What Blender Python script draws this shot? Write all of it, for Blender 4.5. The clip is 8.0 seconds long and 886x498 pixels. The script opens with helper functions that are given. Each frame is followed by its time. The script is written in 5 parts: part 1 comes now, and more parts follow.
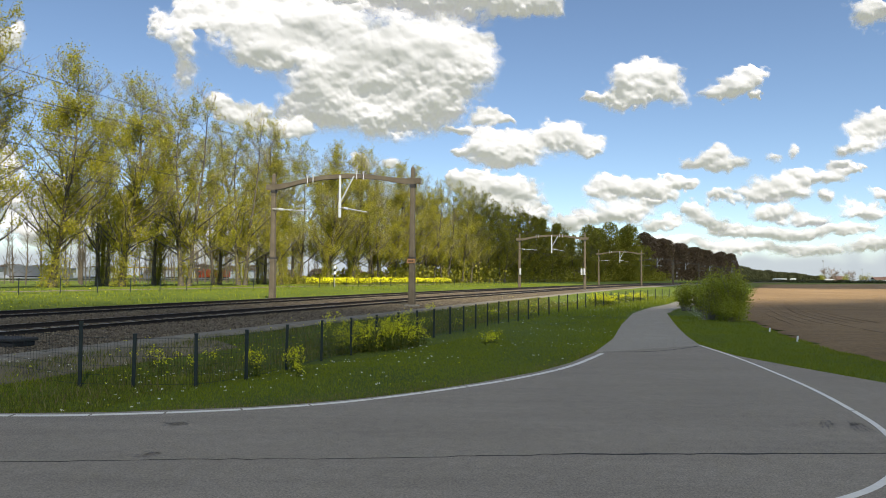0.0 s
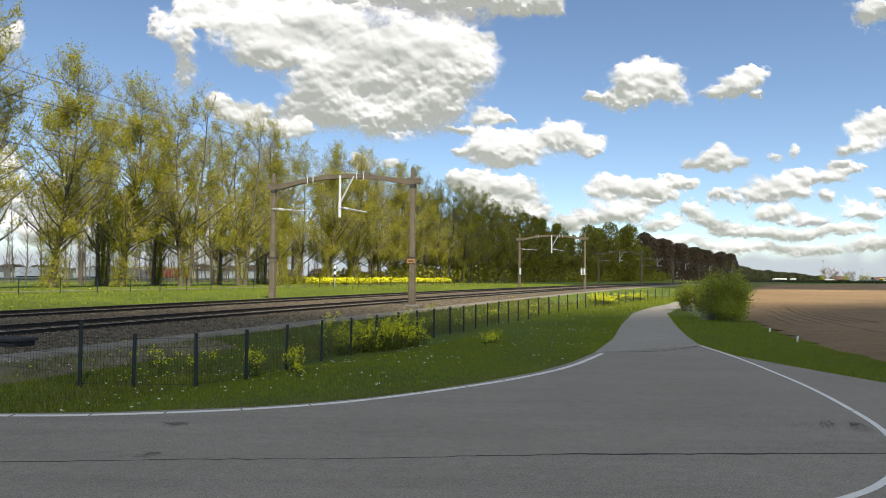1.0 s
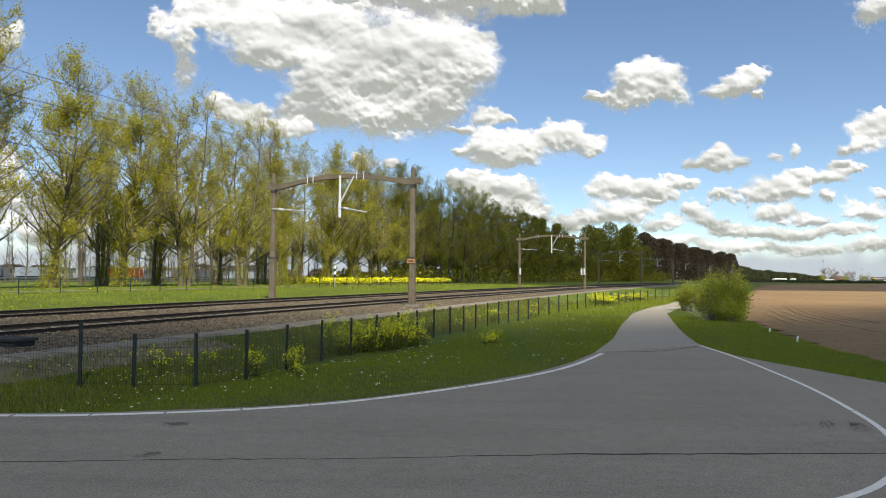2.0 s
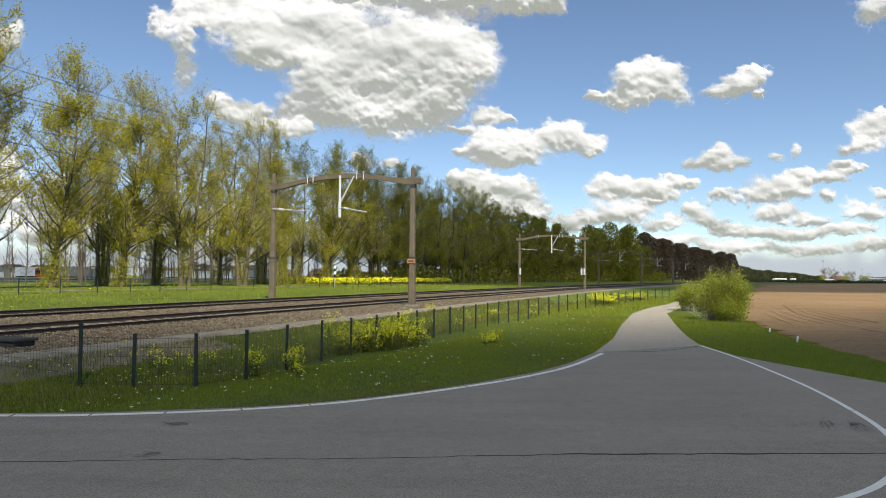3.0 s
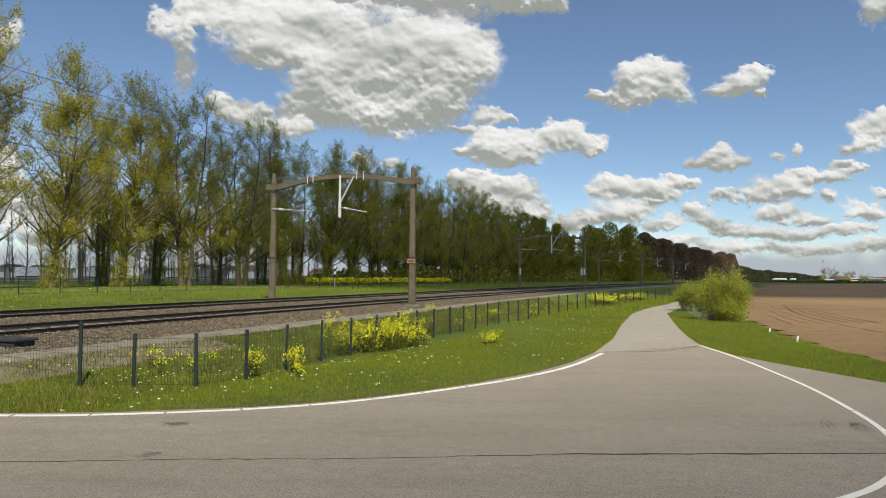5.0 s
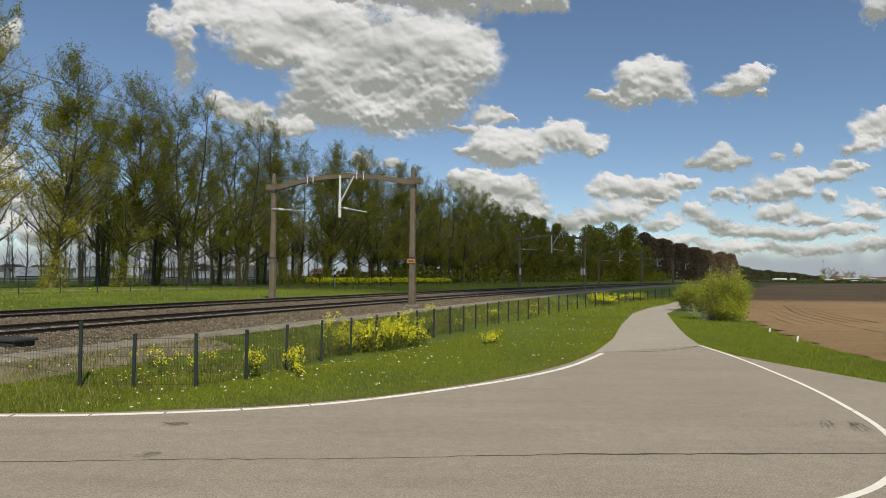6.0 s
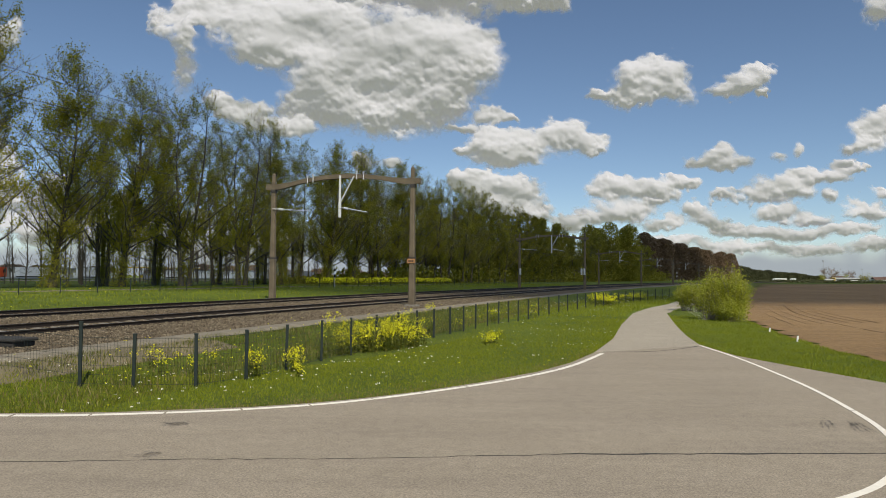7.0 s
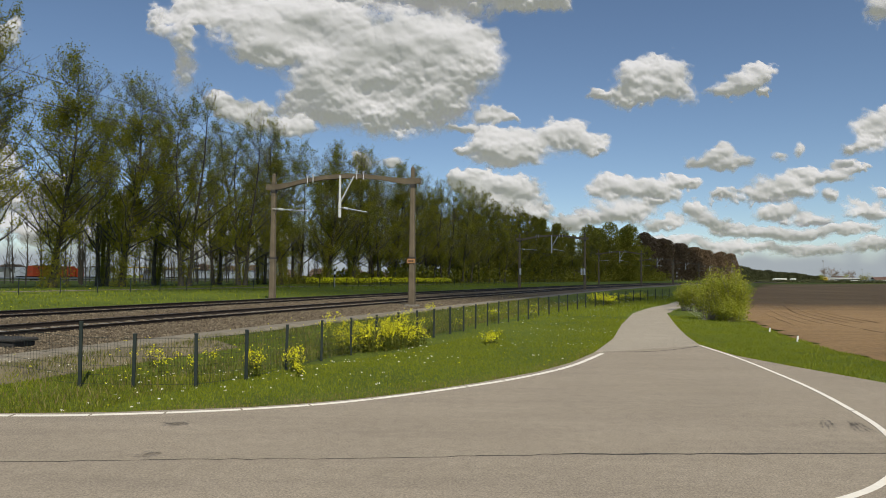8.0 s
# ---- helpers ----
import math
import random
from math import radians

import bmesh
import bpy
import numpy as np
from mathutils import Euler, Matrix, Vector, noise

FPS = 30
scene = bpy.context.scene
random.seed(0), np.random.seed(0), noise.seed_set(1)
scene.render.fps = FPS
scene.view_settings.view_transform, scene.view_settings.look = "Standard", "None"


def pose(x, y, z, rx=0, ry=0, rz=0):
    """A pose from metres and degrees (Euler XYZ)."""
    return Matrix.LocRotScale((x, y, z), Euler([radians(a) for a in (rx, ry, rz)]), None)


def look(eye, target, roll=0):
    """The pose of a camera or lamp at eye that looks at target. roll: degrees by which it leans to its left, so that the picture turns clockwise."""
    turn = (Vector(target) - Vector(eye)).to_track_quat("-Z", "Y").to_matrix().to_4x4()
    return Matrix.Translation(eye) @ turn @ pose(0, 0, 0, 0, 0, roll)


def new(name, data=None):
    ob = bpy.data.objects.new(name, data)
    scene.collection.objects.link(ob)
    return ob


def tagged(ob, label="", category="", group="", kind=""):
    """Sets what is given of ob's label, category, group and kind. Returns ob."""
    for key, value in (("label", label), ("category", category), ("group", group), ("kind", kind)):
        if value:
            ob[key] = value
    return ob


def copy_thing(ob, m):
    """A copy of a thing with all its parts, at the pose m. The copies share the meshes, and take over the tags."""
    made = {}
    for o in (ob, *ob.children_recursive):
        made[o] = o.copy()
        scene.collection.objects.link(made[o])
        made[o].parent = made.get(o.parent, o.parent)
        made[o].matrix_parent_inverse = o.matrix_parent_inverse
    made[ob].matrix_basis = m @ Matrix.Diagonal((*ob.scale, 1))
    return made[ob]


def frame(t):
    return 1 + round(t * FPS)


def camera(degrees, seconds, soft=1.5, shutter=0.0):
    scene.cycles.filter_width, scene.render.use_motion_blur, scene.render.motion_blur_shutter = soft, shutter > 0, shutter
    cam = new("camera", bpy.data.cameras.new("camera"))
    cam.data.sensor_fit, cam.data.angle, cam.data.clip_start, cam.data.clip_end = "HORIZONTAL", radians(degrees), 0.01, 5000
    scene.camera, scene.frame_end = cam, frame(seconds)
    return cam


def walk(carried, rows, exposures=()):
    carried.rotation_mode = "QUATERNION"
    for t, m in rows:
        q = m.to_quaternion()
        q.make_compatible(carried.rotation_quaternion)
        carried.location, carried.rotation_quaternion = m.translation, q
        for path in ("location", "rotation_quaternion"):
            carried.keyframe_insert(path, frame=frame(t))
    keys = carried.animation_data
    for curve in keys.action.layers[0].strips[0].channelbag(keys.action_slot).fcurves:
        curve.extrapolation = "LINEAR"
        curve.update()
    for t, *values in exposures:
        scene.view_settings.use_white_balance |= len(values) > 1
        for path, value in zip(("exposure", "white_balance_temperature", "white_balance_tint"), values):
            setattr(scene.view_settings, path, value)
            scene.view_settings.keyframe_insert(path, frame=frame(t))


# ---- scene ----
import collections

# ---- camera and its walk: it stands still on the road ----
EYE = (0.0, 0.0, 1.9)
cam = camera(65.0, 8.0, soft=0.9)
STAND = look(EYE, (0, 100, 1.9 + 100 * math.tan(radians(2.35))), 0.4)
walk(cam, [(0.0, STAND), (8.0, STAND)],
     exposures=[(0.0, 0.62, 7150, 9), (1.0, 0.60, 7100, 9), (3.0, 0.50, 7050, 9), (4.0, 0.45, 7000, 9), (4.6, 0.30, 7000, 9),
                (5.8, 0.02, 7050, 9), (7.0, -0.03, 7050, 9), (8.0, -0.05, 7050, 9)])

# ---- world and sun ----
SUN_ELEV, SUN_AZ = radians(48), radians(163)      # azimuth clockwise from +y
SUN_DIR = Vector((math.sin(SUN_AZ) * math.cos(SUN_ELEV), math.cos(SUN_AZ) * math.cos(SUN_ELEV), math.sin(SUN_ELEV)))
world = bpy.data.worlds.new("world")
scene.world = world
world.use_nodes = True
wn = world.node_tree.nodes
sky = wn.new("ShaderNodeTexSky")
sky.sky_type = 'NISHITA'
sky.sun_disc = False
sky.sun_elevation, sky.sun_rotation = SUN_ELEV, SUN_AZ
sky.altitude = 1500
sky.air_density, sky.dust_density, sky.ozone_density = 1.0, 0.1, 4.0
wn["Background"].inputs[1].default_value = 0.105
world.node_tree.links.new(sky.outputs[0], wn["Background"].inputs[0])
sun = new("sun", bpy.data.lights.new("sun", "SUN"))
sun.data.energy, sun.data.angle, sun.data.color = 5.0, radians(0.6), (1.0, 0.95, 0.87)
sun.matrix_world = look(SUN_DIR * 50, (0, 0, 0))

# ---- materials ----
def material(name, rough=0.9, metal=0.0):
    m = bpy.data.materials.new(name)
    m.use_nodes = True
    b = m.node_tree.nodes["Principled BSDF"]
    b.inputs["Roughness"].default_value, b.inputs["Metallic"].default_value = rough, metal
    b.inputs["Specular IOR Level"].default_value = 0.3
    return m, m.node_tree, b


def tex(tree, scale, detail=4, rough=0.55, stretch=None, coords="Object"):
    n = tree.nodes.new("ShaderNodeTexNoise")
    n.inputs["Scale"].default_value, n.inputs["Detail"].default_value, n.inputs["Roughness"].default_value = scale, detail, rough
    c = tree.nodes.new("ShaderNodeTexCoord")
    if stretch:
        mp = tree.nodes.new("ShaderNodeMapping")
        mp.inputs["Scale"].default_value = stretch
        tree.links.new(c.outputs[coords], mp.inputs[0])
        tree.links.new(mp.outputs[0], n.inputs["Vector"])
    else:
        tree.links.new(c.outputs[coords], n.inputs["Vector"])
    return n.outputs["Fac"]


def ramp(tree, fac, stops):
    r = tree.nodes.new("ShaderNodeValToRGB")
    while len(r.color_ramp.elements) < len(stops):
        r.color_ramp.elements.new(0.5)
    for e, (p, c) in zip(r.color_ramp.elements, stops):
        e.position, e.color = p, (*c, 1) if len(c) == 3 else c
    tree.links.new(fac, r.inputs[0])
    return r.outputs[0]


def mix(tree, a, b, fac, kind="MIX"):
    n = tree.nodes.new("ShaderNodeMix")
    n.data_type, n.blend_type = "RGBA", kind
    for value, socket in ((fac, n.inputs[0]), (a, n.inputs[6]), (b, n.inputs[7])):
        if isinstance(value, bpy.types.NodeSocket):
            tree.links.new(value, socket)
        else:
            socket.default_value = value if isinstance(value, float) else (*value, 1)
    return n.outputs[2]


def bump(tree, bsdf, fac, strength=0.4, distance=0.02):
    n = tree.nodes.new("ShaderNodeBump")
    n.inputs["Strength"].default_value, n.inputs["Distance"].default_value = strength, distance
    tree.links.new(fac, n.inputs["Height"])
    tree.links.new(n.outputs[0], bsdf.inputs["Normal"])


def plain(name, colour, rough=0.7, metal=0.0, vary=0.15, scale=6.0):
    m, t, b = material(name, rough, metal)
    dark = tuple(c * (1 - vary) for c in colour)
    light = tuple(min(1, c * (1 + vary)) for c in colour)
    c = ramp(t, tex(t, scale, 6, 0.6), [(0.3, dark), (0.7, light)])
    c = mix(t, c, tuple(k * 0.75 for k in colour), ramp(t, tex(t, scale * 9, 3), [(0.55, (0, 0, 0)), (0.8, (0.6,) * 3)]))
    t.links.new(c, b.inputs["Base Color"])
    return m


def asphalt(name, base, light):
    m, t, b = material(name, 0.92)
    big = ramp(t, tex(t, 0.35, 6, 0.65, (1, 1.8, 1)), [(0.3, base), (0.7, light)])
    grit = ramp(t, tex(t, 42, 5, 0.85), [(0.28, (0.35,) * 3), (0.5, (0.95,) * 3), (0.75, (1.75,) * 3)])
    c = mix(t, big, grit, 1.0, "MULTIPLY")
    patch = ramp(t, tex(t, 6.0, 5, 0.75), [(0.3, (0.86,) * 3), (0.7, (1.12,) * 3)])
    c = mix(t, c, patch, 1.0, "MULTIPLY")
    streak = ramp(t, tex(t, 0.9, 6, 0.65, (0.25, 1.6, 1)), [(0.45, (1, 1, 1)), (0.75, (0.86, 0.86, 0.88))])
    c = mix(t, c, streak, 1.0, "MULTIPLY")
    t.links.new(c, b.inputs["Base Color"])
    bump(t, b, tex(t, 80, 4, 0.75), 0.8, 0.008)
    return m


def leafy(name, a, b2, c3, translucent=0.35):
    m, t, b = material(name, 0.6)
    g = t.nodes.new("ShaderNodeNewGeometry")
    col = ramp(t, g.outputs["Random Per Island"], [(0.0, a), (0.55, b2), (1.0, c3)])
    t.links.new(col, b.inputs["Base Color"])
    tr = t.nodes.new("ShaderNodeBsdfTranslucent")
    t.links.new(mix(t, col, (1.0, 1.0, 0.45), 1.0, "MULTIPLY"), tr.inputs[0])
    mx = t.nodes.new("ShaderNodeMixShader")
    mx.inputs[0].default_value = translucent
    out = t.nodes["Material Output"]
    t.links.new(b.outputs[0], mx.inputs[1])
    t.links.new(tr.outputs[0], mx.inputs[2])
    t.links.new(mx.outputs[0], out.inputs[0])
    return m


M = {}
M["asphalt"] = asphalt("asphalt", (0.268, 0.231, 0.180), (0.312, 0.270, 0.212))
M["path"] = asphalt("path_asphalt", (0.31, 0.278, 0.222), (0.36, 0.322, 0.26))
M["paint"] = plain("road_paint", (0.73, 0.70, 0.63), 0.7, 0, 0.08, 9)
M["tar"] = plain("tar", (0.035, 0.034, 0.032), 0.85, 0, 0.3, 20)
M["rubber"] = plain("tyre_rubber_mark", (0.175, 0.158, 0.134), 0.9, 0, 0.3, 30)

m, t, b = material("meadow", 0.95)
c = ramp(t, tex(t, 0.22, 5, 0.6), [(0.3, (0.08, 0.12, 0.010)), (0.55, (0.125, 0.175, 0.014)), (0.75, (0.165, 0.21, 0.025))])
c = mix(t, c, ramp(t, tex(t, 14, 5, 0.7), [(0.3, (0.5, 0.5, 0.45)), (0.7, (1.35, 1.3, 1.2))]), 1.0, "MULTIPLY")
c = mix(t, c, (0.10, 0.075, 0.04), ramp(t, tex(t, 1.4, 6, 0.7), [(0.6, (0, 0, 0)), (0.75, (0.5,) * 3)]))
t.links.new(c, b.inputs["Base Color"])
bump(t, b, tex(t, 12, 5, 0.75), 1.0, 0.12)
M["meadow"] = m

m, t, b = material("ploughed_soil", 0.95)
c = ramp(t, tex(t, 0.05, 6, 0.6, (1, 0.5, 1)), [(0.3, (0.235, 0.150, 0.072)), (0.7, (0.33, 0.218, 0.110))])
c = mix(t, c, ramp(t, tex(t, 1.0, 6, 0.6, (0.06, 0.9, 1)), [(0.35, (0.88, 0.87, 0.86)), (0.65, (1.1, 1.09, 1.07))]), 1.0, "MULTIPLY")
c = mix(t, c, ramp(t, tex(t, 7, 6, 0.75), [(0.3, (0.6,) * 3), (0.7, (1.25,) * 3)]), 1.0, "MULTIPLY")
t.links.new(c, b.inputs["Base Color"])
bump(t, b, tex(t, 5, 6, 0.75), 1.0, 0.12)
M["soil"] = m

m, t, b = material("ballast", 0.9)
c = ramp(t, tex(t, 16, 4, 0.8), [(0.25, (0.04, 0.032, 0.022)), (0.5, (0.135, 0.108, 0.072)), (0.75, (0.27, 0.225, 0.16))])
c = mix(t, c, ramp(t, tex(t, 0.5, 4), [(0.3, (0.8, 0.74, 0.66)), (0.7, (1.1, 1.08, 1.05))]), 1.0, "MULTIPLY")
t.links.new(c, b.inputs["Base Color"])
bump(t, b, tex(t, 18, 3, 0.8), 1.0, 0.08)
M["ballast"] = m
m, t, b = material("ballast_stone", 0.9)
g = t.nodes.new("ShaderNodeNewGeometry")
c = ramp(t, g.outputs["Random Per Island"], [(0.0, (0.06, 0.047, 0.032)), (0.6, (0.135, 0.108, 0.072)), (1.0, (0.21, 0.178, 0.128))])
t.links.new(c, b.inputs["Base Color"])
M["stone"] = m
M["oily"] = plain("stained_shaded_ballast", (0.045, 0.036, 0.028), 0.9, 0, 0.4, 9)
M["sand"] = plain("sandy_soil", (0.15, 0.128, 0.082), 0.95, 0, 0.3, 2)
M["straw"] = leafy("dry_grass", (0.16, 0.12, 0.05), (0.24, 0.19, 0.08), (0.30, 0.26, 0.12), 0.2)
M["gravel"] = plain("gravel", (0.185, 0.166, 0.128), 0.95, 0, 0.3, 3)
M["rail"] = plain("rusty_rail", (0.026, 0.019, 0.015), 0.75, 0.0, 0.3, 5)
M["railhead"] = plain("worn_rail_head", (0.35, 0.33, 0.32), 0.35, 0.9, 0.1, 5)
M["concrete"] = plain("concrete", (0.19, 0.18, 0.155), 0.9, 0, 0.25, 3)
M["mast"] = plain("weathered_mast", (0.125, 0.102, 0.07), 0.8, 0, 0.25, 1.5)
M["white_steel"] = plain("white_steel", (0.52, 0.54, 0.54), 0.45, 0, 0.1, 6)
M["insulator"] = plain("insulator", (0.55, 0.56, 0.55), 0.3, 0, 0.1, 8)
M["wire"] = plain("copper_wire", (0.06, 0.055, 0.05), 0.6, 0.3, 0.1, 4)
M["fence"] = plain("fence_coating", (0.018, 0.026, 0.024), 0.55, 0, 0.2, 6)
M["orange"] = plain("orange_board", (0.36, 0.19, 0.085), 0.6, 0, 0.1, 6)
M["black"] = plain("black_bar", (0.02, 0.02, 0.02), 0.6)
M["bark"] = plain("bark", (0.105, 0.09, 0.068), 0.95, 0, 0.35, 2.5)
M["twig"] = plain("twig", (0.20, 0.175, 0.14), 0.95, 0, 0.25, 2.5)
M["poplar"] = leafy("poplar_leaf", (0.24, 0.235, 0.026), (0.38, 0.36, 0.038), (0.50, 0.45, 0.055), 0.5)
M["dark_leaf"] = leafy("dense_leaf", (0.165, 0.165, 0.022), (0.27, 0.255, 0.032), (0.37, 0.34, 0.05), 0.45)
M["pine_leaf"] = leafy("horizon_leaf", (0.03, 0.036, 0.014), (0.05, 0.056, 0.02), (0.07, 0.075, 0.03), 0.15)
M["copper_leaf"] = leafy("copper_leaf", (0.10, 0.068, 0.045), (0.155, 0.105, 0.066), (0.21, 0.145, 0.09), 0.35)
M["willow"] = leafy("shrub_leaf", (0.23, 0.265, 0.03), (0.36, 0.385, 0.045), (0.47, 0.48, 0.08), 0.48)
M["grass"] = leafy("grass_blade", (0.14, 0.18, 0.009), (0.215, 0.26, 0.014), (0.31, 0.32, 0.04), 0.38)
M["weed"] = leafy("weed_leaf", (0.07, 0.09, 0.010), (0.115, 0.135, 0.015), (0.18, 0.175, 0.035), 0.35)
M["rape"] = leafy("rape_blossom", (0.74, 0.70, 0.015), (0.82, 0.79, 0.02), (0.86, 0.84, 0.06), 0.25)
M["daisy"] = leafy("white_blossom", (0.7, 0.72, 0.62), (0.8, 0.8, 0.72), (0.85, 0.85, 0.8), 0.2)

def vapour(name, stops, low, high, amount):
    """Far sky backdrop: a glowing veil with shading painted into its colour; thin and ragged at its rim."""
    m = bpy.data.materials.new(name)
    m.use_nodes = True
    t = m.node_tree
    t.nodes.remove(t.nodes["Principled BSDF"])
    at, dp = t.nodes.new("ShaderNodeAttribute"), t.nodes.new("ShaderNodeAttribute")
    at.attribute_name, dp.attribute_name = "thickness", "painted_shade"

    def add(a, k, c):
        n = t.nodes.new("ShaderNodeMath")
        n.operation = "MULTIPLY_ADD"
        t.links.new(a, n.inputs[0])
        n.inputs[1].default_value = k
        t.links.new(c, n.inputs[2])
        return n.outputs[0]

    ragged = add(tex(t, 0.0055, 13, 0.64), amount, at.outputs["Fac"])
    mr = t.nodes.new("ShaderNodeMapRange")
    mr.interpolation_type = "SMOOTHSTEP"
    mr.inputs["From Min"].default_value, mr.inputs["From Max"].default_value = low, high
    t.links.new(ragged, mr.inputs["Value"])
    # billows embossed by colour: upper sides brighter, as if lit from above
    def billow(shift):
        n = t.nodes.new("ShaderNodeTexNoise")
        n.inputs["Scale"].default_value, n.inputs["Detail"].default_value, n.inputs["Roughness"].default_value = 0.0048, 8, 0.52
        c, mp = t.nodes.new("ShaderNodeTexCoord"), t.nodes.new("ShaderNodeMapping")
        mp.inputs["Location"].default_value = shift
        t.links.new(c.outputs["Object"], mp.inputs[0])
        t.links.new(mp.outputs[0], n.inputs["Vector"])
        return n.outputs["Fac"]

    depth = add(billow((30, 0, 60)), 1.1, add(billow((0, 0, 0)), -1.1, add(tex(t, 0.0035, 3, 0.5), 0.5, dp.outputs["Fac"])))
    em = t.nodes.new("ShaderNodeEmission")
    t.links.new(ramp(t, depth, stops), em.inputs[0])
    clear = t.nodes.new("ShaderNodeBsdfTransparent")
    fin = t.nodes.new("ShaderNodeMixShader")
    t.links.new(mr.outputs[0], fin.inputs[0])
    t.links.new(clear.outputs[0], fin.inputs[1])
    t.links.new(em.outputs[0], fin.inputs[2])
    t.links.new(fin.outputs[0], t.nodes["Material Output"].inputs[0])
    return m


def droplets(name, colour):
    """Cloud: a matt white body with an added even glow, that thins out into clear air where its cover falls."""
    m, t, b = material(name, 1.0)
    b.inputs["Specular IOR Level"].default_value = 0.0
    b.inputs["Base Color"].default_value = (*colour, 1)
    b.inputs["Emission Color"].default_value = (0.90, 0.93, 1.0, 1)      # added glow in place of light scattered through the droplets
    b.inputs["Emission Strength"].default_value = 0.24
    at = t.nodes.new("ShaderNodeAttribute")
    at.attribute_name = "thickness"
    n = t.nodes.new("ShaderNodeMath")
    n.operation = "MULTIPLY_ADD"
    t.links.new(tex(t, 0.011, 9, 0.62), n.inputs[0])
    n.inputs[1].default_value = 1.1
    t.links.new(at.outputs["Fac"], n.inputs[2])
    mr = t.nodes.new("ShaderNodeMapRange")
    mr.interpolation_type = "SMOOTHSTEP"
    mr.inputs["From Min"].default_value, mr.inputs["From Max"].default_value = 0.42, 1.22
    t.links.new(n.outputs[0], mr.inputs["Value"])
    bump(t, b, tex(t, 0.012, 8, 0.6), 0.10, 22.0)
    clear, fin = t.nodes.new("ShaderNodeBsdfTransparent"), t.nodes.new("ShaderNodeMixShader")
    t.links.new(mr.outputs[0], fin.inputs[0])
    t.links.new(clear.outputs[0], fin.inputs[1])
    t.links.new(b.outputs[0], fin.inputs[2])
    t.links.new(fin.outputs[0], t.nodes["Material Output"].inputs[0])
    return m


M["cloud"] = droplets("cloud_droplets", (0.31, 0.315, 0.335))
M["haze"] = vapour("painted_haze", [(0.3, (0.37, 0.43, 0.50)), (0.9, (0.32, 0.38, 0.45))], 0.2, 1.6, 0.4)
M["cloud_solid"] = plain("cloud_body", (0.9, 0.9, 0.92), 1.0, 0, 0.05, 0.02)

M["cloud_thin"] = plain("thin_cloud_body", (0.9, 0.9, 0.92), 1.0, 0, 0.05, 0.02)
for key, share in (("cloud_solid", 0.39), ("cloud_thin", 0.48)):          # light that filters through each of its two sides
    t = M[key].node_tree
    thin = t.nodes.new("ShaderNodeBsdfTransparent")
    glow = t.nodes.new("ShaderNodeMixShader")
    glow.inputs[0].default_value = share
    t.links.new(t.nodes["Principled BSDF"].outputs[0], glow.inputs[1])
    t.links.new(thin.outputs[0], glow.inputs[2])
    t.links.new(glow.outputs[0], t.nodes["Material Output"].inputs[0])

# ---- plan: the railway's curve, s metres along it, v metres to its right ----
H0, BEND = radians(19.75), 0.000611
C0 = (-6.27, 42.3)


def rail_at(s, v=0.0):
    h = H0 + BEND * s
    x = C0[0] + (math.cos(H0) - math.cos(h)) / BEND + v * math.cos(h)
    y = C0[1] + (math.sin(h) - math.sin(H0)) / BEND - v * math.sin(h)
    return x, y, h


def rail_of(x, y):
    cx, cy = C0[0] + math.cos(H0) / BEND, C0[1] - math.sin(H0) / BEND
    dx, dy = cx - x, cy - y
    return (math.atan2(-dy, dx) - H0) / BEND, 1 / BEND - math.hypot(dx, dy)


ROAD_EDGE = [(-70, 10.6), (-14, 9.75), (-5.95, 9.62), (-4.63, 9.74), (-2.84, 10.18), (-2.02, 10.53), (-1.24, 11.0), (-0.39, 11.67),
             (0.65, 12.7), (1.95, 14.25), (2.9, 15.8), (3.9, 17.95)]
PATH_LEFT = [(3.9, 17.95), (5.4, 22.09), (7.41, 28.89), (10.47, 38.38), (13.69, 46.05), (17.0, 52.6), (20.0, 59.6), (25.0, 72), (32.5, 88.5), (42.5, 110.5)]
PATH_RIGHT = [(7.41, 20.04), (8.18, 23.39), (9.72, 29.13), (12.4, 38.5), (15.0, 44.8), (18.6, 51.8), (22.2, 58.3), (27.6, 71), (35, 87), (45, 109)]
ROAD_RIGHT = [(7.47, 20.2), (7.35, 17.44), (7.71, 15.47), (8.25, 13.02), (9.2, 11.2), (12, 10.0), (70, 9.6)]
FIELD_EDGE = [(70, 12.2), (14, 12.8), (11.2, 14.6), (10.44, 16.45), (10.61, 18.31), (11.6, 23.22), (13.9, 31.4), (17.2, 43.5), (21.2, 53.0), (26.0, 63), (35.8, 84), (47.6, 110), (78, 180), (132, 300)]
ROAD = ROAD_EDGE + ROAD_RIGHT + [(70, -12), (-70, -12)]
PATH = PATH_LEFT + PATH_RIGHT[::-1]
FIELD = FIELD_EDGE + [(300, 470), (900, 420), (900, 12)]


def inside(poly, x, y):
    hit = False
    for (x0, y0), (x1, y1) in zip(poly, poly[1:] + poly[:1]):
        if (y0 > y) != (y1 > y) and x < x0 + (y - y0) / (y1 - y0) * (x1 - x0):
            hit = not hit
    return hit


def near_edge(poly, x, y):
    best = 1e9
    for (x0, y0), (x1, y1) in zip(poly, poly[1:]):
        dx, dy = x1 - x0, y1 - y0
        k = min(1, max(0, ((x - x0) * dx + (y - y0) * dy) / (dx * dx + dy * dy)))
        best = min(best, math.hypot(x - x0 - k * dx, y - y0 - k * dy))
    return best


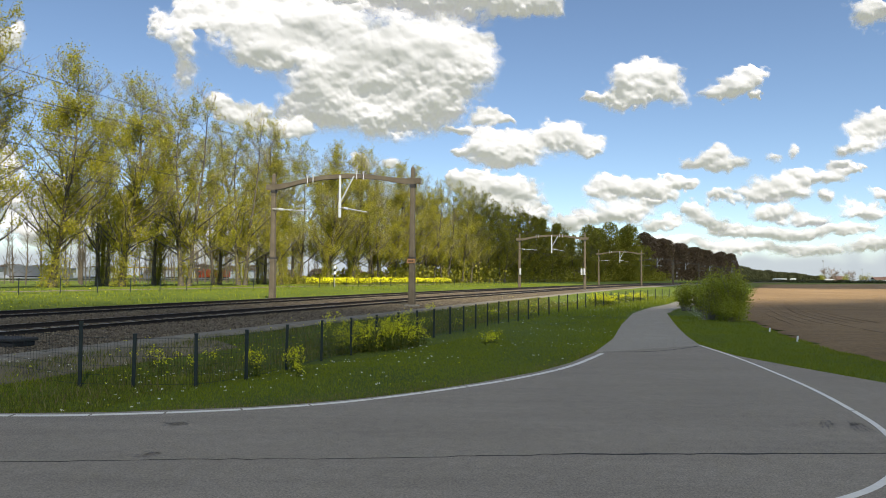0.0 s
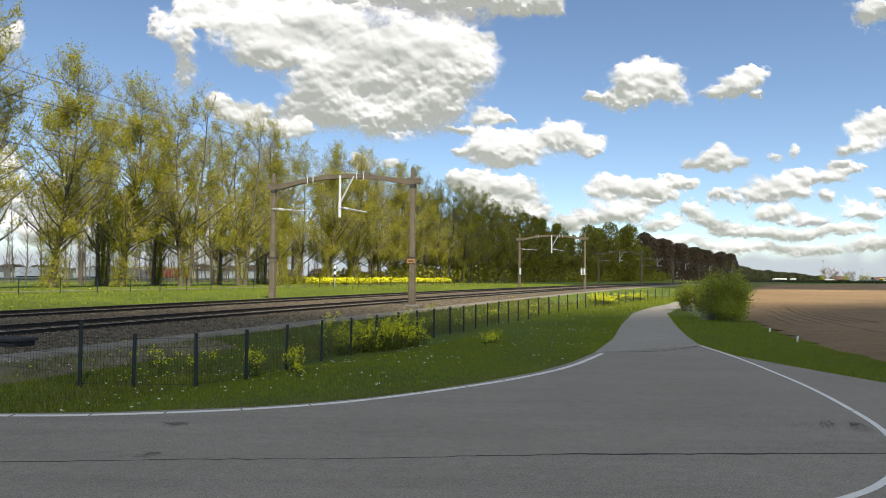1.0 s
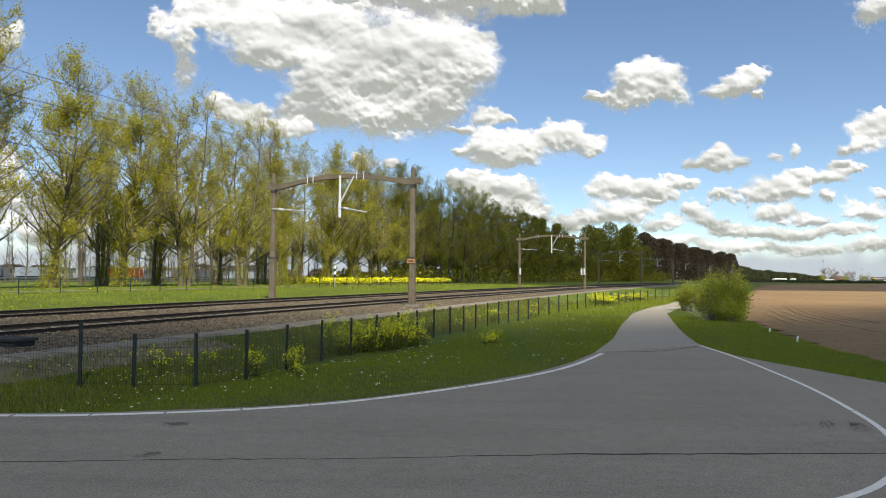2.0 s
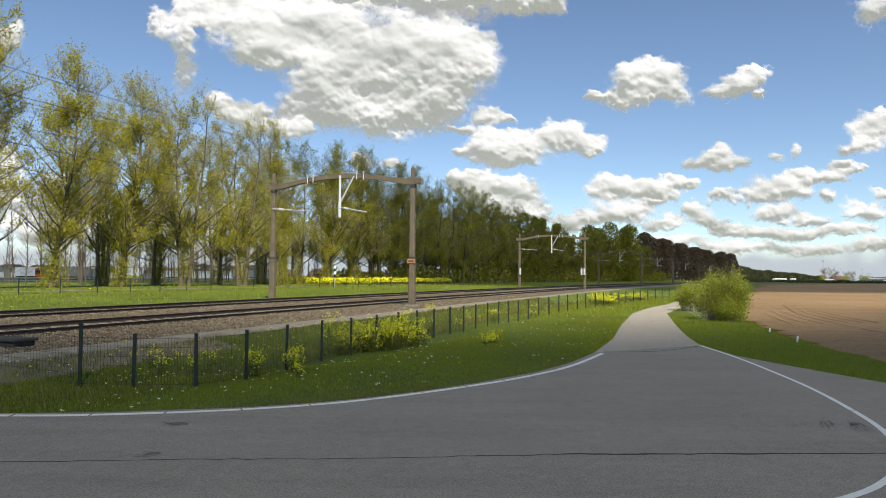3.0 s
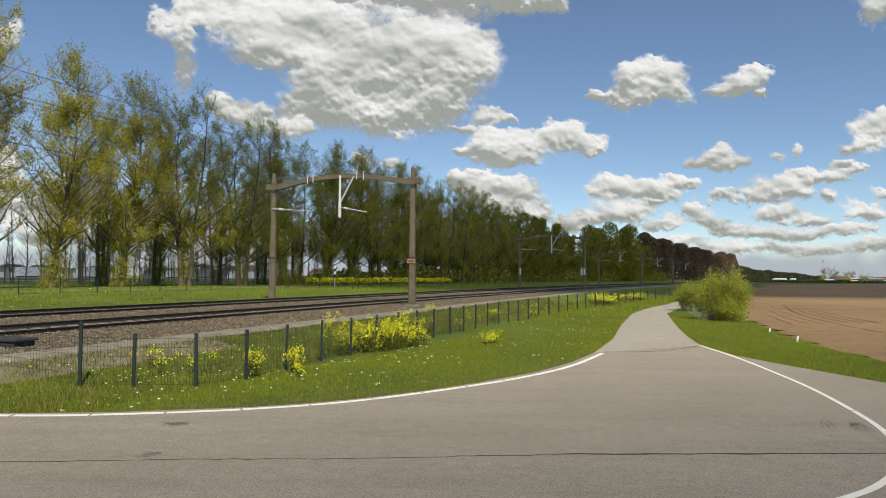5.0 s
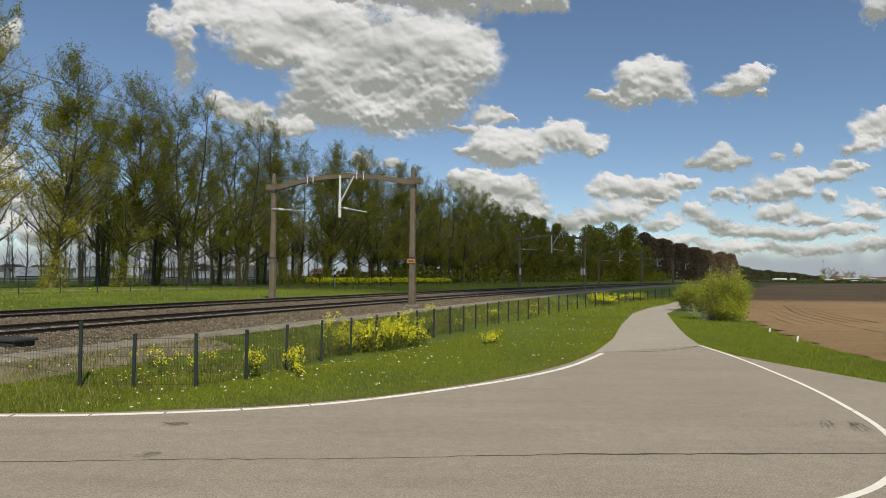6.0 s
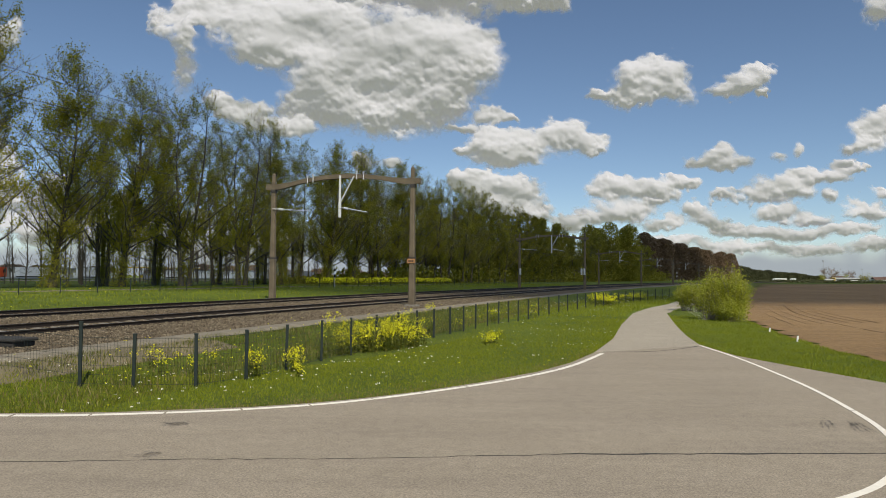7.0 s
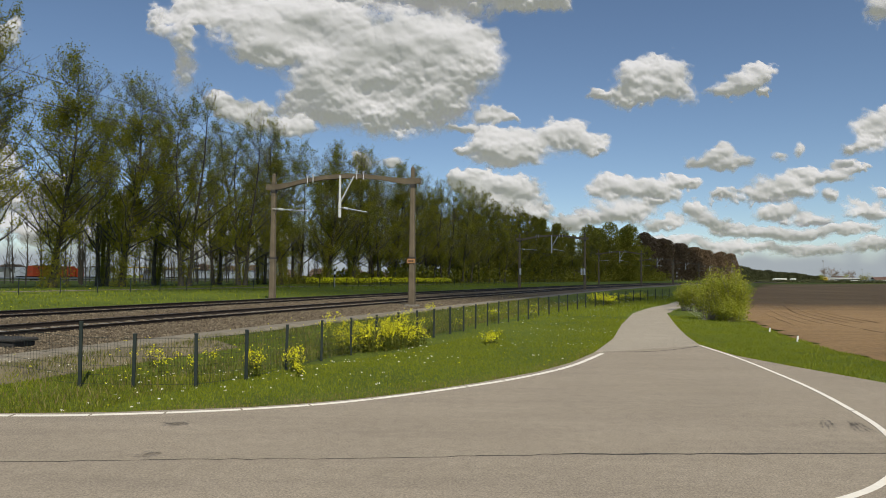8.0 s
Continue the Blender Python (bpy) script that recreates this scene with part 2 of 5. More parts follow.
PROFILE = ((-2000, 0.1), (-220, 0.2), (-140, 0.3), (-60, 0.6), (-34, 0.75), (-12, 0.62), (-6.0, 0.35), (5.4, 0.05), (6.2, 0.12), (8.2, 0.20), (9.7, -0.13),
           (12.2, -0.10), (13.6, 0.01), (40.0, -0.05), (2000, -0.05))


def ground_z(x, y):
    s, v = rail_of(x, y)
    z = float(np.interp(v, [p[0] for p in PROFILE], [p[1] for p in PROFILE]))
    z += 0.05 * noise.noise((x * 0.35, y * 0.35, 3)) * min(1, max(0, (y - 10) / 8))
    if y < 130 and -75 < x < 75:
        if inside(ROAD, x, y) or inside(PATH, x, y):
            return -0.07
    if x > 0 and inside(FIELD, x, y):
        return -0.30
    return z


def link(name, verts, faces, mat, parent=None, label="", smooth=False):
    me = bpy.data.meshes.new(name)
    me.from_pydata(verts, [], faces)
    me.materials.append(mat)
    if smooth:
        me.polygons.foreach_set("use_smooth", [True] * len(me.polygons))
    ob = new(name, me)
    if parent:
        ob.parent = parent
    if label:
        ob["label"] = label
    return ob


def part(name, bm, mat, parent, label="", smooth=False):
    me = bpy.data.meshes.new(name)
    bm.to_mesh(me)
    bm.free()
    me.materials.append(mat)
    if smooth:
        me.polygons.foreach_set("use_smooth", [True] * len(me.polygons))
    ob = new(name, me)
    ob.parent = parent
    if label:
        ob["label"] = label
    return ob


def box(bm, x0, x1, y0, y1, z0, z1, bevel=0.0):
    r = bmesh.ops.create_cube(bm, size=1, matrix=Matrix.Translation(((x0 + x1) / 2, (y0 + y1) / 2, (z0 + z1) / 2)) @ Matrix.Diagonal((x1 - x0, y1 - y0, z1 - z0, 1)))
    if bevel:
        es = list({e for v in r["verts"] for e in v.link_edges})
        bmesh.ops.bevel(bm, geom=es, offset=bevel, segments=2, affect="EDGES", profile=0.5)
    return bm


def rod(bm, a, b, r0, r1=None, n=8):
    a, b = Vector(a), Vector(b)
    m = Matrix.Translation((a + b) / 2) @ (b - a).to_track_quat("Z", "Y").to_matrix().to_4x4()
    bmesh.ops.create_cone(bm, cap_ends=True, segments=n, radius1=r0, radius2=r0 if r1 is None else r1, depth=(b - a).length, matrix=m)
    return bm


def sheet(name, poly, z, mat, label, category, thick=0.12):
    """A flat layer with its outline and an edge that goes down into the ground."""
    bm = bmesh.new()
    top = bm.faces.new([bm.verts.new((x, y, z)) for x, y in poly])
    if top.normal.z < 0 or sum(x0 * y1 - x1 * y0 for (x0, y0), (x1, y1) in zip(poly, poly[1:] + poly[:1])) < 0:
        bmesh.ops.reverse_faces(bm, faces=[top])
    r = bmesh.ops.extrude_face_region(bm, geom=[top])
    low = [g for g in r["geom"] if isinstance(g, bmesh.types.BMVert)]
    for v in top.verts:
        v.co.z = z - thick
    bmesh.ops.triangulate(bm, faces=[f for f in bm.faces if len(f.verts) > 4])
    bmesh.ops.recalc_face_normals(bm, faces=bm.faces)
    me = bpy.data.meshes.new(name)
    bm.to_mesh(me)
    bm.free()
    me.materials.append(mat)
    return tagged(new(name, me), label, category, kind="structure")


# ---- ground, road, path, field ----
def axis(lo, a, b, hi, step, grow):
    vals = list(np.arange(a, b, step))
    d, p = step, a
    while p > lo:
        d *= grow
        p -= d
        vals.insert(0, p)
    d, p = step, vals[-1]
    while p < hi:
        d *= grow
        p += d
        vals.append(p)
    return vals


def make_ground():
    xs, ys = axis(-4200, -16, 14, 4200, 0.4, 1.09), axis(-1500, 7, 34, 4700, 0.35, 1.07)
    verts = [(x, y, ground_z(x, y)) for y in ys for x in xs]
    n = len(xs)
    faces = [(j * n + i, j * n + i + 1, (j + 1) * n + i + 1, (j + 1) * n + i) for j in range(len(ys) - 1) for i in range(n - 1)]
    tagged(link("ground", verts, faces, M["meadow"], smooth=True), "green spring meadow with rough grass", "ground", kind="structure")


make_ground()
sheet("road", ROAD, 0.0, M["asphalt"], "worn grey asphalt road with patches and cracks", "road")
sheet("pavement", PATH, 0.004, M["path"], "pale asphalt cycle path curving away", "path")


def make_field():
    bm = bmesh.new()
    xs, ys = axis(5, 10, 40, 900, 0.8, 1.06), axis(12, 14, 60, 470, 0.8, 1.05)
    grid = {}
    for i, x in enumerate(xs):
        for j, y in enumerate(ys):
            if inside(FIELD, x, y):
                e = min(1.0, near_edge(FIELD_EDGE, x, y) / 1.5)
                grid[i, j] = bm.verts.new((x, y, -0.25 + 0.15 * e + 0.02 * noise.noise((x * 0.8, y * 0.8, 0))))
    for i, j in list(grid):
        q = [grid.get(k) for k in ((i, j), (i + 1, j), (i + 1, j + 1), (i, j + 1))]
        if all(q):
            bm.faces.new(q)
    me = bpy.data.meshes.new("field")
    bm.to_mesh(me)
    bm.free()
    me.materials.append(M["soil"])
    me.polygons.foreach_set("use_smooth", [True] * len(me.polygons))
    tagged(new("field", me), "bare brown ploughed field with fine furrows", "field", kind="structure")


make_field()


def smooth_line(pts, step):
    """Points at even steps on a Catmull-Rom curve through pts."""
    out = []
    p = [Vector(q) for q in pts]
    p = [2 * p[0] - p[1]] + p + [2 * p[-1] - p[-2]]
    for a, b, c, d in zip(p, p[1:], p[2:], p[3:]):
        n = max(1, int((c - b).length / step))
        for k in range(n):
            u = k / n
            out.append(0.5 * (2 * b + (c - a) * u + (2 * a - 5 * b + 4 * c - d) * u * u + (3 * b - a - 3 * c + d) * u ** 3))
    out.append(p[-2])
    return out


def ribbon(pts, w, z, thick=0.003):
    verts, faces = [], []
    for i, p in enumerate(pts):
        d = (pts[min(i + 1, len(pts) - 1)] - pts[max(i - 1, 0)]).normalized()
        nrm = Vector((-d.y, d.x))
        for side in (w / 2, -w / 2):
            q = p + nrm * side
            verts += [(q.x, q.y, z), (q.x, q.y, z + thick)]
    for i in range(len(pts) - 1):
        a, b = 4 * i, 4 * i + 4
        faces += [(a + 1, a + 3, b + 3, b + 1), (a, a + 1, b + 1, b), (a + 3, a + 2, b + 2, b + 3)]
    return verts, faces


def marking(pts, w, gaps, label):
    thing = tagged(new("road_marking"), label, "road marking")
    line = smooth_line(pts, 0.12)
    run, strip = 0.0, [line[0]]
    for a, b in zip(line, line[1:]):
        run += (b - a).length
        strip.append(b)
        if run > gaps:
            if len(strip) > 2:
                link("stripe", *ribbon(strip[:-1] + [strip[-2].lerp(strip[-1], 0.75)], w, 0.002), M["paint"], thing)
            run, strip = 0.0, [b]
    if len(strip) > 2:
        link("stripe", *ribbon(strip, w, 0.002), M["paint"], thing)
    return thing


LEFT_LINE = [(-16, 9.62), (-9, 9.46), (-5.95, 9.45), (-4.63, 9.56), (-2.84, 10.0), (-1.24, 10.8), (0.68, 12.47), (2.01, 14.0), (2.97, 15.5), (4.06, 17.75)]
marking(LEFT_LINE, 0.115, 0.95, "white edge line of short painted strips along the verge")
marking([(7.41, 20.04), (7.19, 17.19), (6.85, 14.58), (6.45, 12.16), (5.91, 9.91), (5.52, 8.72), (5.0, 7.6), (4.24, 6.71), (3.52, 6.15), (2.4, 5.6)], 0.08, 9.9, "white curved edge line on asphalt")

# ---- railway ----
def sweep(s0, s1, step, section):
    """A strip along the railway; section: (v, z) points from left to right."""
    verts, faces = [], []
    n, k = len(section), 0
    s = s0
    while s <= s1 + 1e-6:
        for v, z in section:
            x, y, _ = rail_at(s, v)
            verts.append((x, y, z))
        if k:
            a = (k - 1) * n
            faces += [(a + i, a + i + 1, a + n + i + 1, a + n + i) for i in range(n - 1)]
        k += 1
        s += step * (1 if s < 120 else 4)
    return verts, faces


# near track lies lower than the far one: the curve is canted
NEAR, FAR = 2.05, -2.05
RAIL_Z = {NEAR: 0.42, FAR: 0.60}
tagged(link("ballast_bed", *sweep(-60, 1000, 1.5, [(-6.6, 0.2), (-4.0, 0.50), (-0.3, 0.44), (0.3, 0.30), (4.0, 0.24), (4.6, 0.2), (6.7, 0.2), (6.9, 0.0)]), M["ballast"]),
       "rust-brown crushed stone ballast under the tracks", "ballast", kind="structure")
tagged(link("sandy_ground", *sweep(-60, -22.5, 1.5, [(7.4, 0.05), (7.6, 0.235), (8.2, 0.215), (8.9, 0.06), (9.1, -0.1)]), M["sand"]), "bare sandy soil behind the fence", "ground", kind="structure")
tagged(link("gravel_walkway", *sweep(-60, 300, 1.5, [(6.4, 0.05), (6.6, 0.255), (7.2, 0.245), (7.5, 0.05)]), M["gravel"]),
       "pale gravel strip beside the ballast", "walkway", kind="structure")


def make_track(v0, label):
    thing = tagged(new("railway_track"), label, "railway track")
    z = RAIL_Z[v0]
    for g in (-0.7525, 0.7525):
        top = z + (0.03 if g < 0 else -0.03)
        a, w = v0 + g, 0.036
        r = link("rail", *sweep(-60, 960, 1.5, [(a - 0.07, top - 0.17), (a - 0.07, top - 0.15), (a - 0.012, top - 0.13), (a - 0.012, top - 0.045), (a - w, top - 0.03),
                                               (a - w, top - 0.004), (a + w, top - 0.004), (a + w, top - 0.03), (a + 0.012, top - 0.045), (a + 0.012, top - 0.13), (a + 0.07, top - 0.15), (a + 0.07, top - 0.17)]),
                 M["rail"], thing, "rusty steel rail")
        link("running_surface", *sweep(-60, 960, 1.5, [(a - 0.033, top - 0.002), (a + 0.033, top - 0.002)]), M["railhead"], r, "bright worn rail head")
    bm = bmesh.new()
    box(bm, -1.28, 1.28, -0.13, 0.13, -0.2, 0, 0.03)
    me = bpy.data.meshes.new("sleeper")
    bm.to_mesh(me)
    bm.free()
    me.materials.append(M["concrete"])
    for k in range(150):
        s = -40 + k * 0.62
        x, y, h = rail_at(s, v0)
        ob = new("sleeper", me)
        ob.parent = thing
        ob.matrix_basis = Matrix.Translation((x, y, z - 0.142)) @ Matrix.Rotation(-h, 4, "Z") @ Matrix.Rotation(0.04, 4, "Y")
    return thing


# dark strip between the rails: oil stain plus shade put into the colour
for v0, za in ((NEAR, 0.265), (FAR, 0.475)):
    tagged(link("stained_shaded_ballast", *sweep(-60, 400, 1.5, [(v0 - 1.25, za - 0.06), (v0 - 0.95, za + 0.02), (v0 + 0.95, za - 0.01), (v0 + 1.25, za - 0.09)]), M["oily"]), "oily dark ballast between the rails, shade put into its colour", "ballast", kind="structure")
make_track(NEAR, "railway track with rusty rails on concrete sleepers")
make_track(FAR, "far railway track with rusty rails on concrete sleepers")

PORTALS = (-62.0, 0.0, 61.5, 124.0, 182.0, 241.0, 300.0, 360.0)
BASE = {-1: 0.45, 1: 0.25}


def make_portal(s, first):
    thing = tagged(new("catenary_portal"), "weathered concrete catenary portal with arched beam and white drop arm", "catenary portal", group="catenary portals along the railway")
    top, beam = 8.42, 7.55
    for side, v in ((-1, -4.75), (1, 4.75)):
        bm = bmesh.new()
        z0 = BASE[side]
        rings = [(z0 - 0.4, 0.185), (z0 + 0.02, 0.185), (3.0, 0.155), (beam - 0.2, 0.125), (beam + 0.2, 0.12), (top - 0.12, 0.10), (top, 0.04)]
        prev = None
        for z, r in rings:
            ring = [bm.verts.new((v + r * cx, r * cy, z)) for cx, cy in ((-1, -.75), (-.75, -1), (.75, -1), (1, -.75), (1, .75), (.75, 1), (-.75, 1), (-1, .75))]
            if prev:
                for i in range(8):
                    bm.faces.new((prev[i], prev[(i + 1) % 8], ring[(i + 1) % 8], ring[i]))
            prev = ring
        bm.faces.new(prev)
        mast = part("mast", bm, M["mast"], thing)
        bm = bmesh.new()
        for zc, r, hh in ((3.05, 0.175, 0.05), (beam - 0.27, 0.16, 0.1)):
            box(bm, v - r, v + r, -r, r, zc - hh, zc + hh, 0.015)
        part("collar", bm, M["wire"], mast, "dark steel collar")
        bm = bmesh.new()
        box(bm, v - 0.38, v + 0.38, -0.3, 0.3, z0 - 0.4, z0 + 0.06, 0.03)
        part("footing", bm, M["concrete"], thing, "pale concrete footing")
    # arched beam, cranked at both ends
    bm = bmesh.new()
    prof = [(-5.25, beam, 0.17), (-4.3, beam, 0.17), (-3.6, beam + 0.10, 0.15)]
    for k in range(1, 14):
        u = -3.6 + 7.2 * k / 14
        prof.append((u, beam + 0.10 + 0.38 * (1 - (u / 3.6) ** 2), 0.13))
    prof += [(3.6, beam + 0.10, 0.15), (4.3, beam, 0.17), (5.25, beam, 0.17)]
    prev = None
    for u, z, hh in prof:
        ring = [bm.verts.new((u, y, z + e)) for y, e in ((-0.13, -hh), (0.13, -hh), (0.13, hh), (-0.13, hh))]
        if prev:
            for i in range(4):
                bm.faces.new((prev[i], prev[(i + 1) % 4], ring[(i + 1) % 4], ring[i]))
        else:
            bm.faces.new(ring[::-1])
        prev = ring
    bm.faces.new(prev)
    bmesh.ops.recalc_face_normals(bm, faces=bm.faces)
    part("beam", bm, M["mast"], thing)
    # drop post between the tracks and its brace
    bm = bmesh.new()
    rod(bm, (0.05, -0.2, beam + 0.5), (0.05, -0.2, 5.55), 0.075)
    rod(bm, (0.05, -0.2, 6.35), (0.98, -0.2, beam + 0.42), 0.045)
    rod(bm, (0.05, -0.2, 6.35), (0.05, -0.2, 5.5), 0.10)
    part("drop_post", bm, M["white_steel"], thing, "white steel drop post with brace")
    for a, b, r in (((-4.7, -0.2, 6.15), (-2.0, -0.2, 5.95), 0.026), ((0.05, -0.2, 6.12), (1.9, -0.2, 5.78), 0.026)):
        bm = bmesh.new()
        rod(bm, a, b, r)
        arm = part("registration_arm", bm, M["white_steel"], thing, "pale steel registration arm")
        bm = bmesh.new()
        a, b = Vector(a), Vector(b)
        for k in range(5):
            p = a.lerp(b, 0.18 + 0.025 * k)
            rod(bm, p - (b - a).normalized() * 0.018, p + (b - a).normalized() * 0.018, 0.075, n=10)
        part("insulator", bm, M["insulator"], arm, "ribbed pale insulator")
    for u in (-2.25, -1.85, 1.15, 1.6):
        bm = bmesh.new()
        zb = beam + 0.10 + 0.38 * (1 - (u / 3.6) ** 2)
        rod(bm, (u, -0.16, zb - 0.22), (u, -0.16, zb + 0.14), 0.03)
        for k in range(4):
            rod(bm, (u, -0.16, zb + 0.15 + 0.04 * k), (u, -0.16, zb + 0.17 + 0.04 * k), 0.06, n=10)
        part("insulator", bm, M["insulator"], thing, "upright pale insulator")
    if first:
        bm = bmesh.new()
        box(bm, 4.75 - 0.26, 4.75 + 0.26, -0.20, -0.17, 2.72, 2.98, 0.008)
        board = part("number_board", bm, M["orange"], thing, "small faded orange board")
        bm = bmesh.new()
        for k in range(3):
            box(bm, 4.75 - 0.15 + 0.12 * k, 4.75 - 0.08 + 0.12 * k, -0.206, -0.198, 2.79, 2.91)
        part("lettering", bm, M["black"], board, "dark bars")
    elif s == 61.5:
        for v in (-4.55, 4.75, 4.35):
            bm = bmesh.new()
            box(bm, v - 0.12, v + 0.12, -0.36, -0.24, 2.4, 3.3, 0.02)
            part("switch_box", bm, M["white_steel"], thing, "pale switch box")
    x, y, h = rail_at(s)
    thing.matrix_basis = Matrix.Translation((x, y, 0)) @ Matrix.Rotation(-h, 4, "Z")
    return thing


for s in PORTALS:
    make_portal(s, s == 0.0)


def make_wire(name, v, z_mast, sag, label, r=0.009):
    bm = bmesh.new()
    spots = [s for s in PORTALS]
    prev = None
    for a, b in zip(spots, spots[1:]):
        for k in range(16):
            u = k / 16
            x, y, _ = rail_at(a + (b - a) * u, v + 0.2 * math.sin(a))
            p = Vector((x, y, z_mast - sag * 4 * u * (1 - u)))
            if prev:
                rod(bm, prev, p, r, n=4)
            prev = p
    thing = tagged(new(name), label, "overhead wire")
    part("strand", bm, M["wire"], thing)
    return thing


for v in (NEAR, FAR):
    make_wire("contact_wire", v, 5.62, 0.05, "taut copper contact wire over the track")
    make_wire("messenger_wire", v, 8.05, 1.2, "sagging messenger wire over the track")
for v in (-2.0, 1.35):
    make_wire("feeder_wire", v, 8.35, 0.5, "feeder wire on top of the portals")

# ---- fence along the railway ----

FENCE = [(-30, 13.2), (-20, 12.9), (-12, 12.6), (-8.8, 12.55), (-6.52, 12.6), (-5.6, 12.7), (-4.45, 12.65), (-3.78, 13.5), (-3.32, 14.9), (-2.87, 16.6), (-2.35, 18.0), (-1.84, 19.4), (-1.31, 20.7), (-0.8, 22.0), (-0.29, 23.3), (0.27, 24.8),
         (0.8, 26.3), (1.31, 27.5), (1.85, 28.7), (2.4, 29.9), (2.94, 31.1), (3.5, 32.3), (4.15, 33.7), (4.85, 35.2), (5.6, 36.7), (6.4, 38.4), (7.2, 40.1), (8.1, 41.9), (9.0, 43.8), (10.0, 45.7), (11.0, 47.7),
         (12.0, 49.7), (13.1, 51.8), (14.2, 54.0), (15.4, 56.2), (16.6, 58.5), (17.9, 60.8), (19.3, 63.2), (20.7, 65.7), (22.2, 68.3), (23.8, 70.9), (25.4, 73.6)]


def make_fence(posts, height, first, label):
    thing = tagged(new("wire_fence"), label, "fence")
    tops = []
    for i, (x, y) in enumerate(posts):
        z = ground_z(x, y)
        tall = height + (0.2 if i == first else 0.0)
        bm = bmesh.new()
        box(bm, -0.03, 0.03, -0.022, 0.022, -0.4, tall, 0.006)
        box(bm, -0.034, 0.034, -0.026, 0.026, tall - 0.01, tall + 0.02, 0.005)
        p = part("post", bm, M["fence"], thing, "dark green steel post")
        p.matrix_basis = Matrix.Translation((x, y, z)) @ Matrix.Rotation(radians(random.uniform(-0.8, 0.8)), 4, "Y") @ Matrix.Rotation(random.uniform(-0.2, 0.2), 4, "Z")
        tops.append(Vector((x, y, z)))
    for a, b in zip(tops, tops[1:]):
        verts, faces = [], []
        d = b - a
        n = max(4, int(d.length / (0.055 if (a.y < 26 and a.x > -9) else 0.16)))

        def wire(p, q, r):
            k = len(verts)
            dx = (q - p).normalized()
            up = Vector((0, 0, 1)) if abs(dx.z) < 0.9 else d.normalized()
            sd = dx.cross(up).normalized() * r
            up = sd.cross(dx).normalized() * r
            for c in (p, q):
                verts.extend([tuple(c + sd), tuple(c - sd * 0.5 + up * 0.87), tuple(c - sd * 0.5 - up * 0.87)])
            faces.extend([(k + e, k + (e + 1) % 3, k + 3 + (e + 1) % 3, k + 3 + e) for e in range(3)])

        for k in range(1, n):
            c = a.lerp(b, k / n)
            wire(c + Vector((0, 0, 0.04)), c + Vector((0, 0, height - 0.06)), 0.0022)
        for k in range(6):
            z = Vector((0, 0, 0.05 + (height - 0.12) * k / 5))
            wire(a + z, b + z, 0.004 if k in (0, 5) else 0.003)
        link("mesh_panel", verts, faces, M["fence"], thing, "dark welded wire mesh")
    return thing


make_fence(FENCE, 0.95, 4, "low dark green wire mesh fence beside the verge")
make_fence([rail_at(s, -19.0)[:2] for s in range(-42, 150, 3)], 1.0, -1, "low dark fence on the far side of the railway")


# ---- trees ----
class Mesh:
    """Lists of points and faces for one mesh."""
    def __init__(self):
        self.v, self.f = [], []

    def tube(self, pts, radii, n):
        base = len(self.v)
        for i, (p, r) in enumerate(zip(pts, radii)):
            d = (pts[min(i + 1, len(pts) - 1)] - pts[max(i - 1, 0)])
            d = d.normalized() if d.length else Vector((0, 0, 1))
            a = d.orthogonal().normalized()
            b = d.cross(a)
            for k in range(n):
                w = 2 * math.pi * k / n
                q = p + (a * math.cos(w) + b * math.sin(w)) * r
                self.v.append((q.x, q.y, q.z))
        for i in range(len(pts) - 1):
            for k in range(n):
                self.f.append((base + i * n + k, base + i * n + (k + 1) % n, base + (i + 1) * n + (k + 1) % n, base + (i + 1) * n + k))

    def leaf(self, p, size, rng):
        a = Vector((rng.gauss(0, 1), rng.gauss(0, 1), rng.gauss(0, 1))).normalized()
        b = a.orthogonal().normalized() * size * 0.42
        b.rotate(Matrix.Rotation(rng.uniform(0, 6.28), 3, a))
        c = a.cross(b).normalized() * size * 0.5
        k = len(self.v)
        for q in (p - c, p + b - c * 0.1, p + c, p - b - c * 0.1):
            self.v.append((q.x, q.y, q.z))
        self.f.append((k, k + 1, k + 2, k + 3))


def curved(rng, p, d, length, steps, up, wob):
    pts = [p.copy()]
    d = d.normalized()
    for _ in range(steps):
        d = (d + Vector((rng.gauss(0, wob), rng.gauss(0, wob), rng.gauss(0, wob) + up))).normalized()
        p = p + d * length / steps
        pts.append(p.copy())
    return pts


